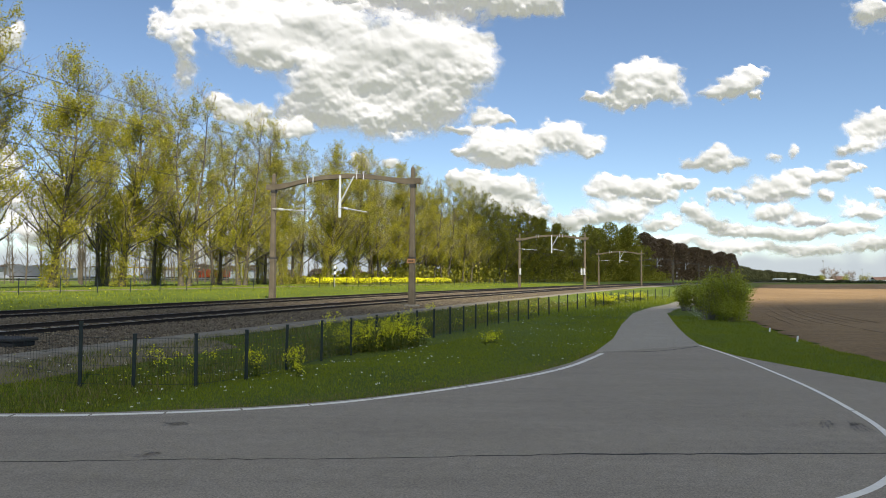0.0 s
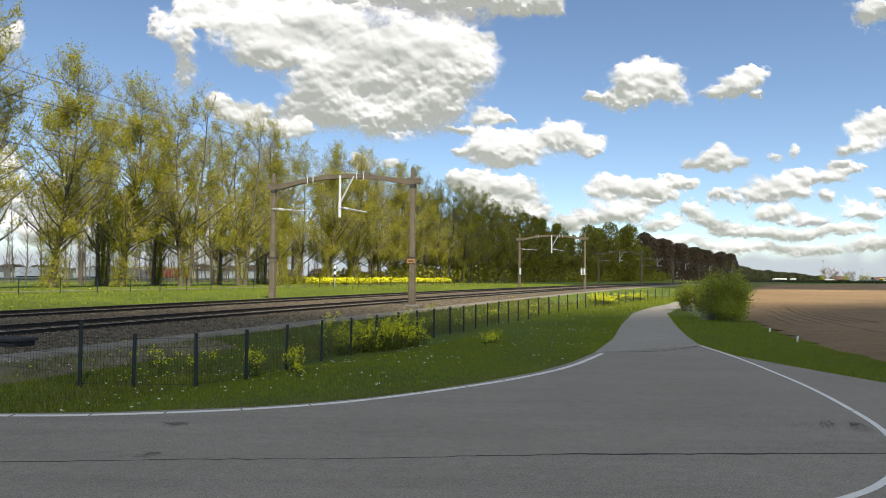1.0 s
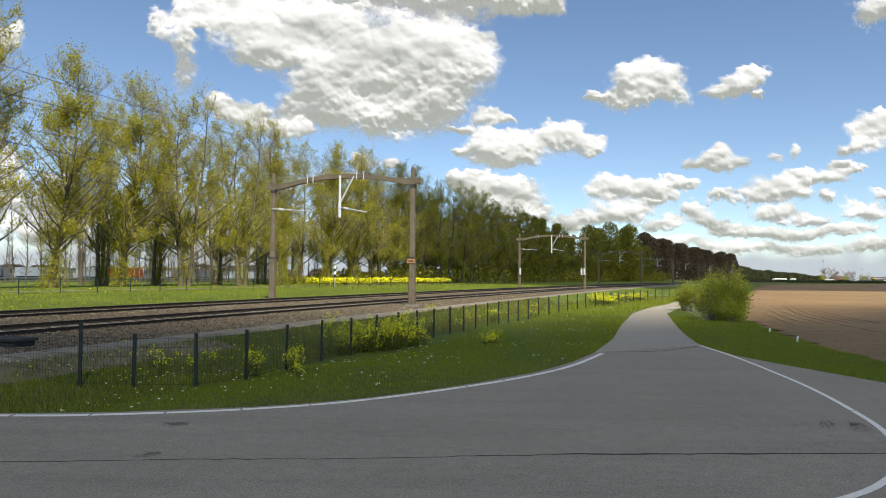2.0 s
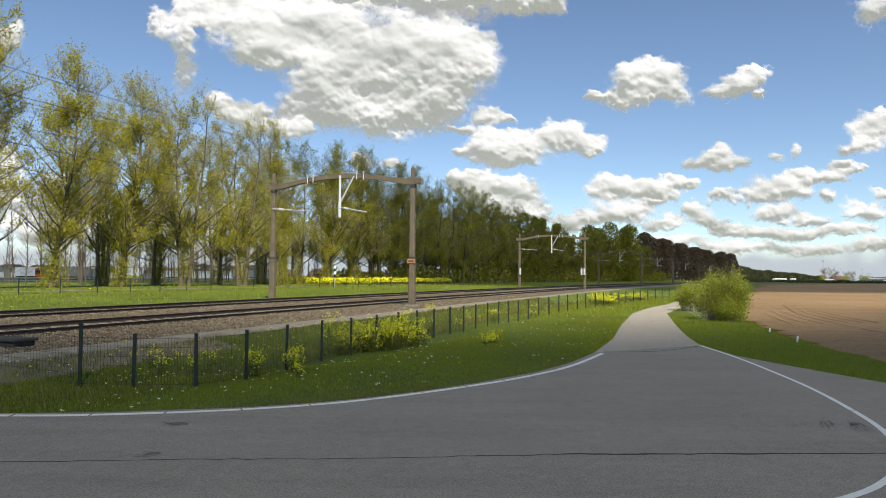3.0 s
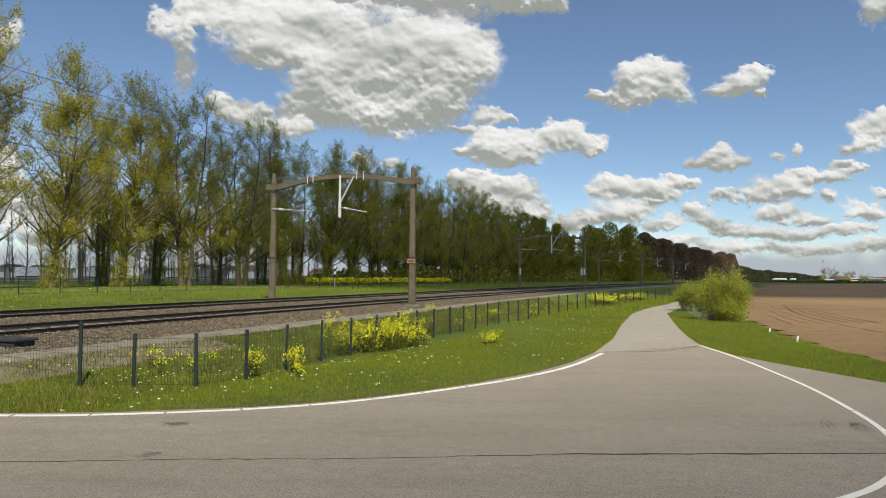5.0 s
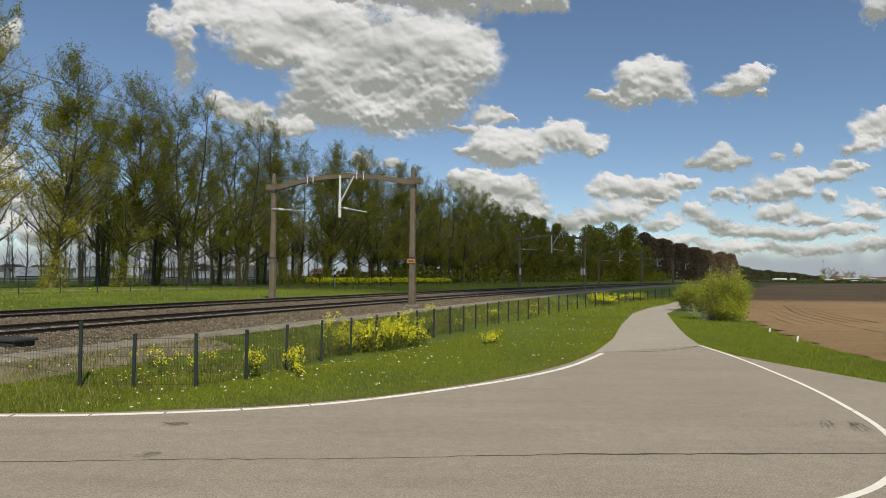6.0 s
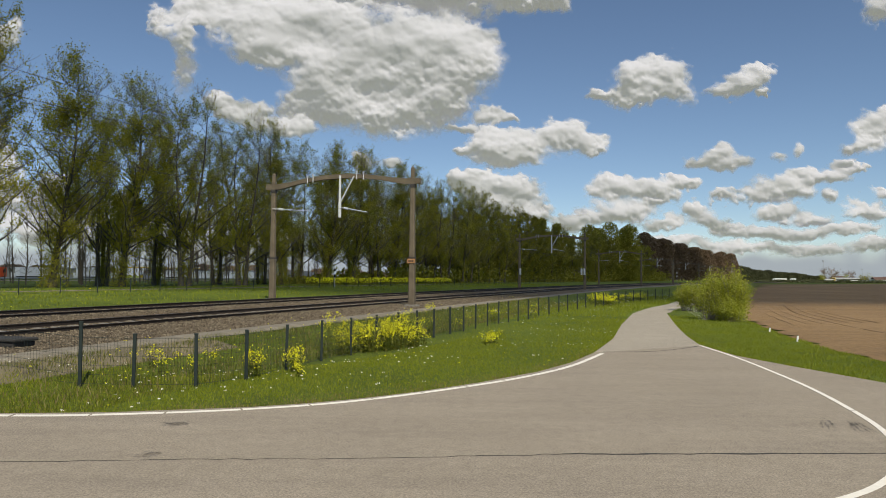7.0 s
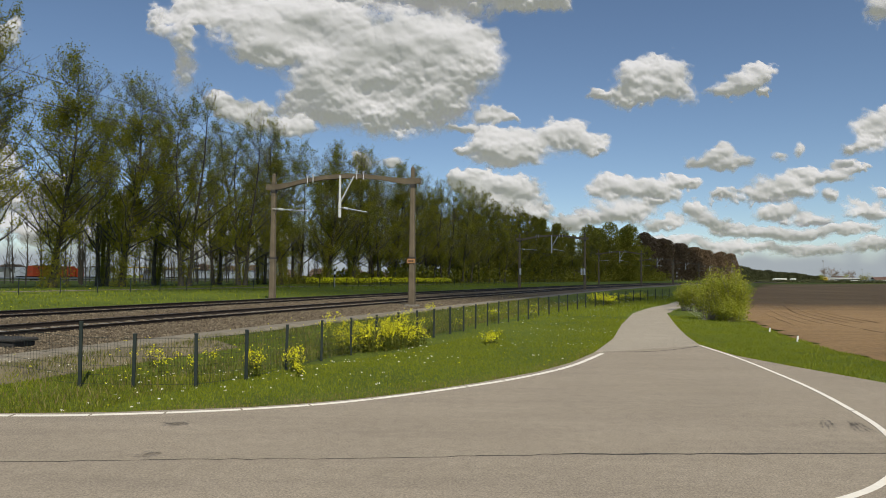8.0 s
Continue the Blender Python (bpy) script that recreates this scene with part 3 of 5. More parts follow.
def poplar_meshes(seed, height, leaves, leaf, stems, limbs, spread, skirt, twigs=17):
    """Bark and crown of a tall poplar: ascending limbs, a haze of fine upright twigs, leaves in loose bunches."""
    rng = random.Random(seed)
    wood, fine, crown = Mesh(), Mesh(), Mesh()
    tips = []
    for sidx in range(stems):
        w = seed * 1.3 + 6.28 * sidx / stems
        lean = Vector((math.cos(w), math.sin(w), 0)) * (0.0 if stems == 1 else rng.uniform(0.06, 0.15))
        h = height * rng.uniform(0.9, 1.0)
        trunk = curved(rng, Vector((math.cos(w) * 0.5 * (stems > 1), math.sin(w) * 0.5 * (stems > 1), -0.3)), Vector((0, 0, 1)) + lean, h, 14, 0.10, 0.05)
        r0 = 0.36 if stems == 1 else 0.29
        wood.tube(trunk, [r0 * (1 - 0.95 * (i / 14) ** 0.75) + (0.14 if i == 0 else 0) for i in range(15)], 8)
        for k in range(limbs // stems):
            u = 0.145 + 0.835 * ((k + rng.random()) / (limbs // stems)) ** 1.2
            i = min(13, int(u * 14))
            p = trunk[i].lerp(trunk[i + 1], u * 14 - i)
            a = rng.uniform(0, 6.28)
            ln = min(spread * (1.5 - 1.05 * u) * rng.uniform(0.55, 1.25), (height * 1.02 - p.z) * 1.15)
            limb = curved(rng, p, Vector((math.cos(a), math.sin(a), rng.uniform(0.2, 0.85))), ln, 6, 0.11, 0.09)
            rr = (0.022 + 0.085 * (1 - u)) * min(1.0, 0.4 + ln / 6)
            wood.tube(limb, [rr * (1 - 0.14 * j) for j in range(7)], 5)
            for q in range(int(twigs * (0.5 + ln / spread * 0.6))):
                j = rng.randint(1, 5)
                b = limb[j].lerp(limb[j + 1], rng.random())
                a2 = rng.uniform(0, 6.28)
                tw = curved(rng, b, Vector((math.cos(a2), math.sin(a2), rng.uniform(0.3, 1.7))), rng.uniform(0.6, 1.9), 3, 0.2, 0.18)
                fine.tube(tw, [0.017, 0.013, 0.010, 0.006], 3)
                tips.append((tw, b.z / height, noise.noise((b.x * 0.42 + seed * 7, b.y * 0.42, b.z * 0.30))))
    weight = [max(0.10, 0.5 + 2.0 * n_) * (1.3 - 0.9 * u) for _, u, n_ in tips]
    for tw, u, n_ in rng.choices(tips, weight, k=leaves // 6):
        c = tw[rng.randint(1, 3)]
        for _ in range(6):
            crown.leaf(c + Vector((rng.gauss(0, 0.19), rng.gauss(0, 0.19), rng.gauss(0, 0.24))), leaf * rng.uniform(0.7, 1.3), rng)
    # leafy shoots round the lower trunk, in uneven bunches
    for _ in range(int(leaves * skirt / 9)):
        z = rng.random() ** 1.1 * height * 0.38
        a, r = rng.uniform(0, 6.28), abs(rng.gauss(0, 0.6)) + 0.2
        c = Vector((math.cos(a) * r, math.sin(a) * r, z + 0.2))
        for _ in range(9):
            crown.leaf(c + Vector((rng.gauss(0, 0.16), rng.gauss(0, 0.16), rng.gauss(-0.1, 0.3))), leaf * rng.uniform(0.6, 1.1), rng)
    return wood, fine, crown


def tree_thing(name, wood, fine, crown, bark, leafmat, label, group):
    thing = tagged(new(name), label, "tree", group=group)
    link("trunk", wood.v, wood.f, bark, thing, smooth=True)
    link("brushwood", fine.v, fine.f, M["twig"], thing, "fine grey-brown twigs")["kind"] = "stuff"
    link("crown", crown.v, crown.f, leafmat, thing)
    return thing


def place(ob, x, y, z, turn, size):
    m = Matrix.Translation((x, y, z)) @ Matrix.Rotation(turn, 4, "Z")
    ob.matrix_basis = m
    ob.scale = (size, size, size)
    return ob


rng = random.Random(5)
ROW = "row of poplars along the railway"
KINDS = [tree_thing("poplar_tree", *poplar_meshes(11 + k, 22.6, 27000, 0.145, st, 76, sp, sk, 21), M["bark"], M["poplar"], "tall poplar in thin yellow-green spring leaf", ROW)
         for k, (st, sp, sk) in enumerate(((2, 6.0, 0.22), (1, 5.6, 0.26), (2, 6.0, 0.10), (3, 5.6, 0.16)))]
FARKINDS = [tree_thing("poplar_tree", *poplar_meshes(31 + k, 22.5, 17000, 0.26, 1, 54, 5.6, 0.12, 10), M["bark"], M["dark_leaf"], "tall dense green poplar in a long row", ROW) for k in range(3)]


def tree_spot(slope_x, v):
    """Where the sight line x = k*y meets the line at v beside the railway."""
    lo, hi = 20.0, 900.0
    for _ in range(40):
        y = (lo + hi) / 2
        if rail_of(slope_x * y, y)[1] > v:
            lo = y
        else:
            hi = y
    return rail_of(slope_x * y, y)[0]


used = set()


def plant(kinds, s, v, size, turn=None, dz=0.0):
    k = rng.randrange(len(kinds))
    x, y, _ = rail_at(s, v)
    turn = rng.uniform(0, 6.28) if turn is None else turn
    src = kinds[k]
    ob = src if src.name not in used else copy_thing(src, Matrix.Identity(4))
    used.add(src.name)
    return place(ob, x, y, ground_z(x, y) - 0.1 + dz, turn, size)


for s in (-6.5, 1.5, 9.5, 17.4, 26.2, 35.4, 45.4, 55.5, 63.5, 71.5, 79.5, 87.5, 95.5):
    plant(KINDS, s, -34 + rng.uniform(-0.6, 0.6), rng.uniform(0.97, 1.03))
for s in (22.0, 31.0, 41.5, 50.5, 59.5, 67.5, 75.5, 83.5, 91.5, 99.0):
    plant(KINDS, s, -42 + rng.uniform(-1.5, 1.5), rng.uniform(0.9, 1.0))
s = 103.0
while s < 330:
    low = 0.96 - 0.0007 * (s - 103)
    plant(KINDS + FARKINDS if s < 145 else FARKINDS, s, -34 + rng.uniform(-1, 1), low * rng.uniform(0.98, 1.04))
    plant(FARKINDS, s + 4, -42 + rng.uniform(-1, 1), low * rng.uniform(0.94, 1.02))
    s += 7.0 if s < 200 else 9


def wood_belt(name, rows, leafmat, label, seed, grain=1.0, clumps=1500):
    """A far belt of trees, one mass of trunks and leaf clumps."""
    rg = random.Random(seed)
    m = Mesh()
    for x, y, h, w in rows:
        m.tube([Vector((x, y, -0.5)), Vector((x, y, h * 0.7))], [0.4, 0.1], 5)
        for _ in range(clumps):
            u = rg.random() ** 0.8
            r = w * math.sqrt(rg.random()) * (0.5 + 0.6 * math.sin(math.pi * min(1, 0.25 + 0.72 * u)))
            a = rg.uniform(0, 6.28)
            m.leaf(Vector((x + r * math.cos(a), y + r * math.sin(a), h * (0.05 + 0.95 * u * (1 - 0.25 * (r / w) ** 2)))), rg.uniform(0.6, 1.2) * grain, rg)
    return tagged(link(name, m.v, m.f, leafmat), label, "trees", kind="stuff")


rows = [(0.207 * d + rng.uniform(-2, 2) + e, d, rng.uniform(23, 27), 6) for d, e in ((300, 0), (304, 5), (300, 10), (308, 16), (306, 21), (320, 6), (325, 16))]
wood_belt("dark_wood", rows, M["dark_leaf"], "dark green clump of tall trees beside the railway", 3, 0.65, 4200)
rows = [((0.29 + 0.0093 * k) * (385 + 9 * k) + rng.uniform(-2, 2), 385 + 9 * k, 27 - 0.5 * k + rng.uniform(-1.2, 1.2), 6.5) for k in range(14)]
wood_belt("copper_wood", rows, M["copper_leaf"], "reddish brown wood behind the green trees", 4, 0.85, 5500)
rows = [((0.405 + 0.0052 * k) * (700 + 6 * k) + rng.uniform(-3, 3), 700 + 6 * k, 17 - 0.38 * k + rng.uniform(-1.2, 1.2), 8) for k in range(27)]
wood_belt("tree_belt", rows, M["pine_leaf"], "low dark belt of trees on the horizon", 5, 1.0, 2200)


# ---- shrub beside the path ----
def make_bush(x, y, z, lumps, leaves, label):
    rg = random.Random(8)
    wood, crown = Mesh(), Mesh()
    for cx, cy, cz, rx, ry, rz in lumps:
        for _ in range(34):
            a, e = rg.uniform(0, 6.28), rg.uniform(0, 1)
            tip = Vector((cx + rx * e * math.cos(a), cy + ry * e * math.sin(a), cz + rz * rg.uniform(0.2, 1.08) * math.sqrt(max(0.05, 1 - e * e * 0.8))))
            st = Vector((cx + rg.gauss(0, 0.2), cy + rg.gauss(0, 0.2), 0))
            pts = [st.lerp(tip, k / 5) + Vector((rg.gauss(0, 0.05), rg.gauss(0, 0.05), 0.14 * math.sin(math.pi * k / 5))) for k in range(6)]
            wood.tube(pts, [0.022, 0.018, 0.014, 0.01, 0.007, 0.004], 4)
            for _ in range(leaves):
                j = rg.uniform(1.2, 5)
                p = pts[min(4, int(j))].lerp(pts[min(5, int(j) + 1)], j % 1)
                crown.leaf(p + Vector((rg.gauss(0, 0.14), rg.gauss(0, 0.14), rg.gauss(0, 0.14))), rg.uniform(0.04, 0.08), rg)
    thing = tagged(new("bush"), label, "bush")
    link("branch_work", wood.v, wood.f, M["twig"], thing)
    link("foliage", crown.v, crown.f, M["willow"], thing)
    thing.matrix_basis = Matrix.Translation((x, y, z))
    return thing


make_bush(12.95, 32.0, -0.15, [(-0.35, 0.6, 1.1, 0.85, 0.9, 1.25), (0.25, 0.0, 1.2, 0.95, 0.9, 1.45), (0.75, 0.4, 1.0, 0.7, 0.8, 1.3), (0.1, -0.6, 0.5, 0.8, 0.6, 0.7), (-0.1, 0.9, 1.3, 0.7, 0.7, 1.3)], 150,
          "bushy yellow-green shrub at the edge of the field")
make_bush(15.35, 41.5, -0.1, [(0.0, 0.0, 0.9, 1.25, 1.2, 1.1), (-0.6, 0.8, 0.7, 0.9, 0.9, 1.1), (0.7, -1.6, 0.8, 1.0, 1.2, 1.2), (0.3, -3.6, 0.8, 1.0, 1.2, 1.2)], 140,
          "lower green shrub beside the cycle path")


# ---- clouds ----
F_SKY = 1230.6
CLOUDS = []


def cloud_point(x, y, d):
    """The place at depth d on the sight line at (x, y) on the sky."""
    w = STAND.to_3x3() @ Vector(((x - 784) / F_SKY, (441 - y) / F_SKY, -1))
    return Vector(EYE) + w * (d / w.y)


def make_haze(lobes, d, soft=1.0, cell=6.0, relief=0.2, mat="haze", label="pale haze"):
    """A far glowing sheet that stands in for haze. lobes: centre and radii, in steps of d / F_SKY."""
    x0, x1 = min(l[0] - 1.7 * l[2] for l in lobes), max(l[0] + 1.7 * l[2] for l in lobes)
    y0, y1 = min(l[1] - 1.7 * l[3] for l in lobes), max(l[1] + 1.7 * l[3] for l in lobes)
    cx, cy = (x0 + x1) / 2, (y0 + y1) / 2
    u = d / F_SKY
    nx, ny = int((x1 - x0) / cell) + 1, int((y1 - y0) / cell) + 1
    verts, dens, depth = [], [], []
    for j in range(ny + 1):
        for i in range(nx + 1):
            x, y = x0 + (x1 - x0) * i / nx, y0 + (y1 - y0) * j / ny
            q = (x * 0.02, y * 0.024, d * 0.01)
            wx, wy = 20 * noise.noise((q[0], q[1], 5)), 16 * noise.noise((q[0], q[1], 9))
            best = 0.0
            for a, b, rx, ry in lobes:
                k = ((x + wx - a) / rx) ** 2 + ((y + wy - b) / (ry if y < b else ry * 0.78)) ** 2
                best += math.exp(-1.2 * k)
            edge = min(1.0, i / 3, (nx - i) / 3, j / 3, (ny - j) / 3)
            fb = noise.fractal((x * 0.022, y * 0.026, d), 0.9, 2.1, 5)
            den = min(1.5, 1.7 * (best - 0.36)) + 0.10 * fb
            if edge <= 0:
                den = -1.0
            else:
                den = den * edge - (1 - edge)
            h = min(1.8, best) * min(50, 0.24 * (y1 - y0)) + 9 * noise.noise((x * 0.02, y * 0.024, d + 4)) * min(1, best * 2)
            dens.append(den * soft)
            # darker towards the foot: the shade of a base put into the colour
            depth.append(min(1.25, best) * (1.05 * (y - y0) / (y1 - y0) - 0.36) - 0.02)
            verts.append(((x - cx) * u, -h * relief * u, (cy - y) * u))
    n = nx + 1
    faces = [(j * n + i, (j + 1) * n + i, (j + 1) * n + i + 1, j * n + i + 1) for j in range(ny) for i in range(nx)]
    faces = [f for f in faces if max(dens[k] for k in f) > -0.9]
    ob = link("haze_sheet", verts, faces, M[mat], smooth=True)
    at = ob.data.attributes.new("thickness", "FLOAT", "POINT")
    at.data.foreach_set("value", dens)
    at = ob.data.attributes.new("painted_shade", "FLOAT", "POINT")
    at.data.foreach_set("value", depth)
    tagged(ob, label, "haze")
    CLOUDS.append((ob, cx, cy, d))
    return ob


def lattice(px, py, seed):
    """Smooth noise from -1 to 1 on arrays of points."""
    table = np.random.RandomState(seed).uniform(-1, 1, (64, 64))
    ix, iy = np.floor(px).astype(int), np.floor(py).astype(int)
    fx, fy = px - ix, py - iy
    fx, fy = fx * fx * (3 - 2 * fx), fy * fy * (3 - 2 * fy)
    at = lambda i, j: table[i % 64, j % 64]
    return (at(ix, iy) * (1 - fx) + at(ix + 1, iy) * fx) * (1 - fy) + (at(ix, iy + 1) * (1 - fx) + at(ix + 1, iy + 1) * fx) * fy


def layered(px, py, seed, octaves=5, gain=0.55):
    return sum(gain ** k * lattice(px * 2 ** k, py * 2 ** k, seed + k) for k in range(octaves))


def puffs(px, py, seed):
    """Height of round billows packed side by side, one to a cell: 0 in the creases, 1 on the crowns."""
    rs = np.random.RandomState(seed)
    ox, oy, size = rs.uniform(0.1, 0.9, (64, 64)), rs.uniform(0.1, 0.9, (64, 64)), rs.uniform(0.65, 1.05, (64, 64))
    ix, iy = np.floor(px).astype(int), np.floor(py).astype(int)
    best = np.zeros_like(px)
    for i in (-1, 0, 1):
        for j in (-1, 0, 1):
            a, b = (ix + i) % 64, (iy + j) % 64
            dd = (px - ix - i - ox[a, b]) ** 2 + (py - iy - j - oy[a, b]) ** 2
            best = np.maximum(best, size[a, b] * np.sqrt(np.maximum(0, 1 - dd / size[a, b] ** 2)))
    return best


def make_cloud(lobes, d, soft=1.0, cell=2.4, tilt=0.26, holes=(), label="white cumulus cloud with a grey base"):
    """A far cumulus: a heaped, billowing shell with a smoother base. lobes: centre and radii, in steps of d / F_SKY."""
    x0, x1 = min(l[0] - 1.7 * l[2] for l in lobes), max(l[0] + 1.7 * l[2] for l in lobes)
    y0, y1 = min(l[1] - 1.7 * l[3] for l in lobes), max(l[1] + 1.7 * l[3] for l in lobes)
    cx, cy, u = (x0 + x1) / 2, (y0 + y1) / 2, d / F_SKY
    top, foot = min(l[1] - l[3] for l in lobes), max(l[1] + 0.8 * l[3] for l in lobes)
    seed = int(abs(lobes[0][0] * 7 + lobes[0][1] * 3)) % 9000
    nx, ny = int((x1 - x0) / cell) + 1, int((y1 - y0) / cell) + 1
    gx, gy = np.meshgrid(np.linspace(x0, x1, nx + 1), np.linspace(y0, y1, ny + 1))
    size = min(120.0, foot - top)
    k = min(1.0, size / 60)
    wx = gx + k * 13 * layered(gx / 40, gy / 34, seed) + k * 3 * layered(gx / 9, gy / 9, seed + 20, 3)
    wy = gy + k * 9 * layered(gx / 44, gy / 34, seed + 9) + k * 3 * layered(gx / 9, gy / 9, seed + 30, 3)
    heap = np.zeros_like(gx)
    for a, b, rx, ry in lobes:
        heap += np.exp(-3.6 * (((wx - a) / rx) ** 2 + ((wy - b) / np.where(wy < b, ry, ry * 0.85)) ** 2))
    heap = heap ** (1 / 3)
    for a, b, rx, ry in holes:
        heap *= 1 - 0.95 * np.exp(-1.2 * (((wx - a) / rx) ** 2 + ((wy - b) / ry) ** 2))
    g = np.clip((wy - top) / (foot - top), -0.1, 1.4)
    f = np.clip(g, 0, 1)
    rough = np.clip(1.4 - 1.7 * f, 0.05, 1.0)
    big, mid, fine = (puffs(wx / r, wy / r, seed + int(r)) for r in (38 * k + 6, 13 * k + 4, 6.5 * k + 2.5))
    den = 2.6 * (heap - 0.36) + rough * (0.42 * (big - 0.62) + 0.34 * (mid - 0.62) + 0.2 * (fine - 0.6)) + 0.16 * layered(gx / 30, gy / 22, seed + 50)
    cover = np.clip(den / (0.65 + 0.95 * f), -0.6, 1.0) * soft
    edge = np.minimum(np.minimum(gx - x0, x1 - gx), np.minimum(gy - y0, y1 - gy)) / (4 * cell)
    cover = np.where(edge < 1, np.minimum(cover, edge * 1.6 - 0.6), cover)
    h = tilt * (foot - top) * (1 - (g / 0.9 - 0.38) ** 2 * 1.25) + 0.16 * size * np.minimum(heap, 1.1)
    h += rough * (0.17 * (38 * k + 6) * big + 0.08 * (13 * k + 4) * mid + 0.05 * (6.5 * k + 2.5) * fine) + 16 * k * layered(gx / 110, gy / 70, seed + 70, 4, 0.42)
    h -= np.average(h, weights=np.clip(cover, 0.001, 1))
    verts = np.stack([(gx - cx) * u, -h * u, (cy - gy) * u], -1).reshape(-1, 3).tolist()
    dens = cover.ravel()
    n = nx + 1
    faces = [(j * n + i, (j + 1) * n + i, (j + 1) * n + i + 1, j * n + i + 1) for j in range(ny) for i in range(nx)
             if max(dens[j * n + i], dens[(j + 1) * n + i + 1], dens[j * n + i + 1]) > -0.5]
    ob = link("cloud", verts, faces, M["cloud"], smooth=True)
    at = ob.data.attributes.new("thickness", "FLOAT", "POINT")
    at.data.foreach_set("value", dens.astype(np.float32))
    tagged(ob, label, "cloud", group="clouds in the sky")
    CLOUDS.append((ob, cx, cy, d))
    return ob


make_cloud([(430, 25, 130, 78), (560, 40, 130, 90), (625, 130, 135, 85), (740, 110, 130, 92), (825, 100, 72, 70), (690, 190, 155, 56), (560, 180, 68, 52), (790, 165, 75, 58), (335, 45, 48, 75), (485, 88, 95, 52), (535, 195, 60, 40)],
           3920, tilt=0.36, holes=[(362, 66, 14, 16), (418, 141, 38, 12)], label="large white cumulus cloud with a broad grey base")
make_cloud([(390, 185, 42, 30), (445, 205, 52, 36), (510, 228, 50, 22)], 3900, tilt=0.1, label="small bright cumulus cloud over the trees")
make_cloud([(318, 130, 24, 44), (275, 40, 20, 30)], 3960, 0.55, label="thin wisp of cloud")
make_cloud([(700, -12, 130, 40), (810, 0, 100, 38), (910, -2, 70, 24), (970, 0, 50, 20)], 3885, 0.9, tilt=0.9, label="grey cloud bank high over the trees")
make_cloud([(1115, 140, 42, 42), (1165, 132, 48, 44), (1188, 165, 46, 30), (1130, 168, 66, 27), (1065, 163, 32, 10)], 3925)
make_cloud([(1340, 127, 32, 24), (1308, 146, 42, 28), (1285, 165, 32, 17), (1352, 158, 14, 7)], 3930)
make_cloud([(1000, 245, 50, 43), (930, 258, 60, 34), (865, 258, 50, 34), (1040, 258, 30, 20), (900, 285, 80, 20), (822, 268, 28, 12)], 3940)
make_cloud([(860, 205, 30, 20), (895, 208, 22, 11), (820, 228, 40, 12)], 3935, 0.8)
make_cloud([(825, 327, 32, 26), (870, 332, 48, 34), (915, 342, 48, 34), (880, 368, 75, 30), (948, 378, 32, 22)], 3950)
make_cloud([(690, 288, 24, 13), (645, 285, 26, 20)], 3955, 0.8)
make_cloud([(1263, 275, 28, 20), (1285, 291, 48, 12), (1238, 289, 26, 15)], 3955)
make_cloud([(1548, 237, 54, 40), (1585, 215, 40, 30), (1515, 260, 36, 18)], 3945)
make_cloud([(1550, 25, 46, 28), (1585, 10, 34, 30)], 3915)
make_cloud([(1090, 337, 60, 32), (1150, 347, 48, 27), (1200, 320, 40, 17), (1092, 380, 74, 26), (1040, 387, 28, 16)], 3960)
make_cloud([(1385, 332, 62, 28), (1440, 312, 58, 18), (1495, 297, 38, 11), (1345, 347, 38, 15), (1280, 349, 44, 13), (1470, 346, 22, 15)], 3965)
make_cloud([(1225, 377, 40, 19), (1170, 396, 50, 14), (1250, 396, 44, 16)], 3970)
make_cloud([(1290, 407, 44, 18), (1350, 412, 58, 15), (1420, 416, 64, 15), (1500, 406, 64, 13)], 3975)
make_cloud([(1370, 377, 54, 24), (1432, 392, 44, 17), (1532, 376, 54, 20), (1575, 345, 36, 15)], 3980)
make_cloud([(10, 60, 30, 34), (-20, 80, 40, 40)], 3920)
make_cloud([(10, 345, 70, 44), (-20, 290, 60, 44), (60, 410, 60, 44), (90, 330, 34, 34)], 3985, 0.9)
make_cloud([(130, 400, 150, 55), (290, 420, 150, 50), (440, 440, 140, 40)], 3992, 0.85, cell=4.0, tilt=0.2, label="pale cloud bank low behind the trees")
make_cloud([(1300, 437, 100, 14), (1440, 442, 100, 13), (1550, 432, 66, 16), (1200, 425, 60, 14)], 3990, 0.85)
make_cloud([(1380, 278, 18, 7), (1412, 268, 10, 16)], 3958, 0.6)
make_cloud([(1005, 398, 40, 16), (960, 378, 30, 18)], 3988, 0.9)
# emissive sheet added to tone down the bright sky at the horizon
make_haze([(200 + 180 * k, 505, 190, 75) for k in range(-3, 11)], 4400, 1.0, 12.0, 0.3, label="pale glowing haze sheet added along the horizon")


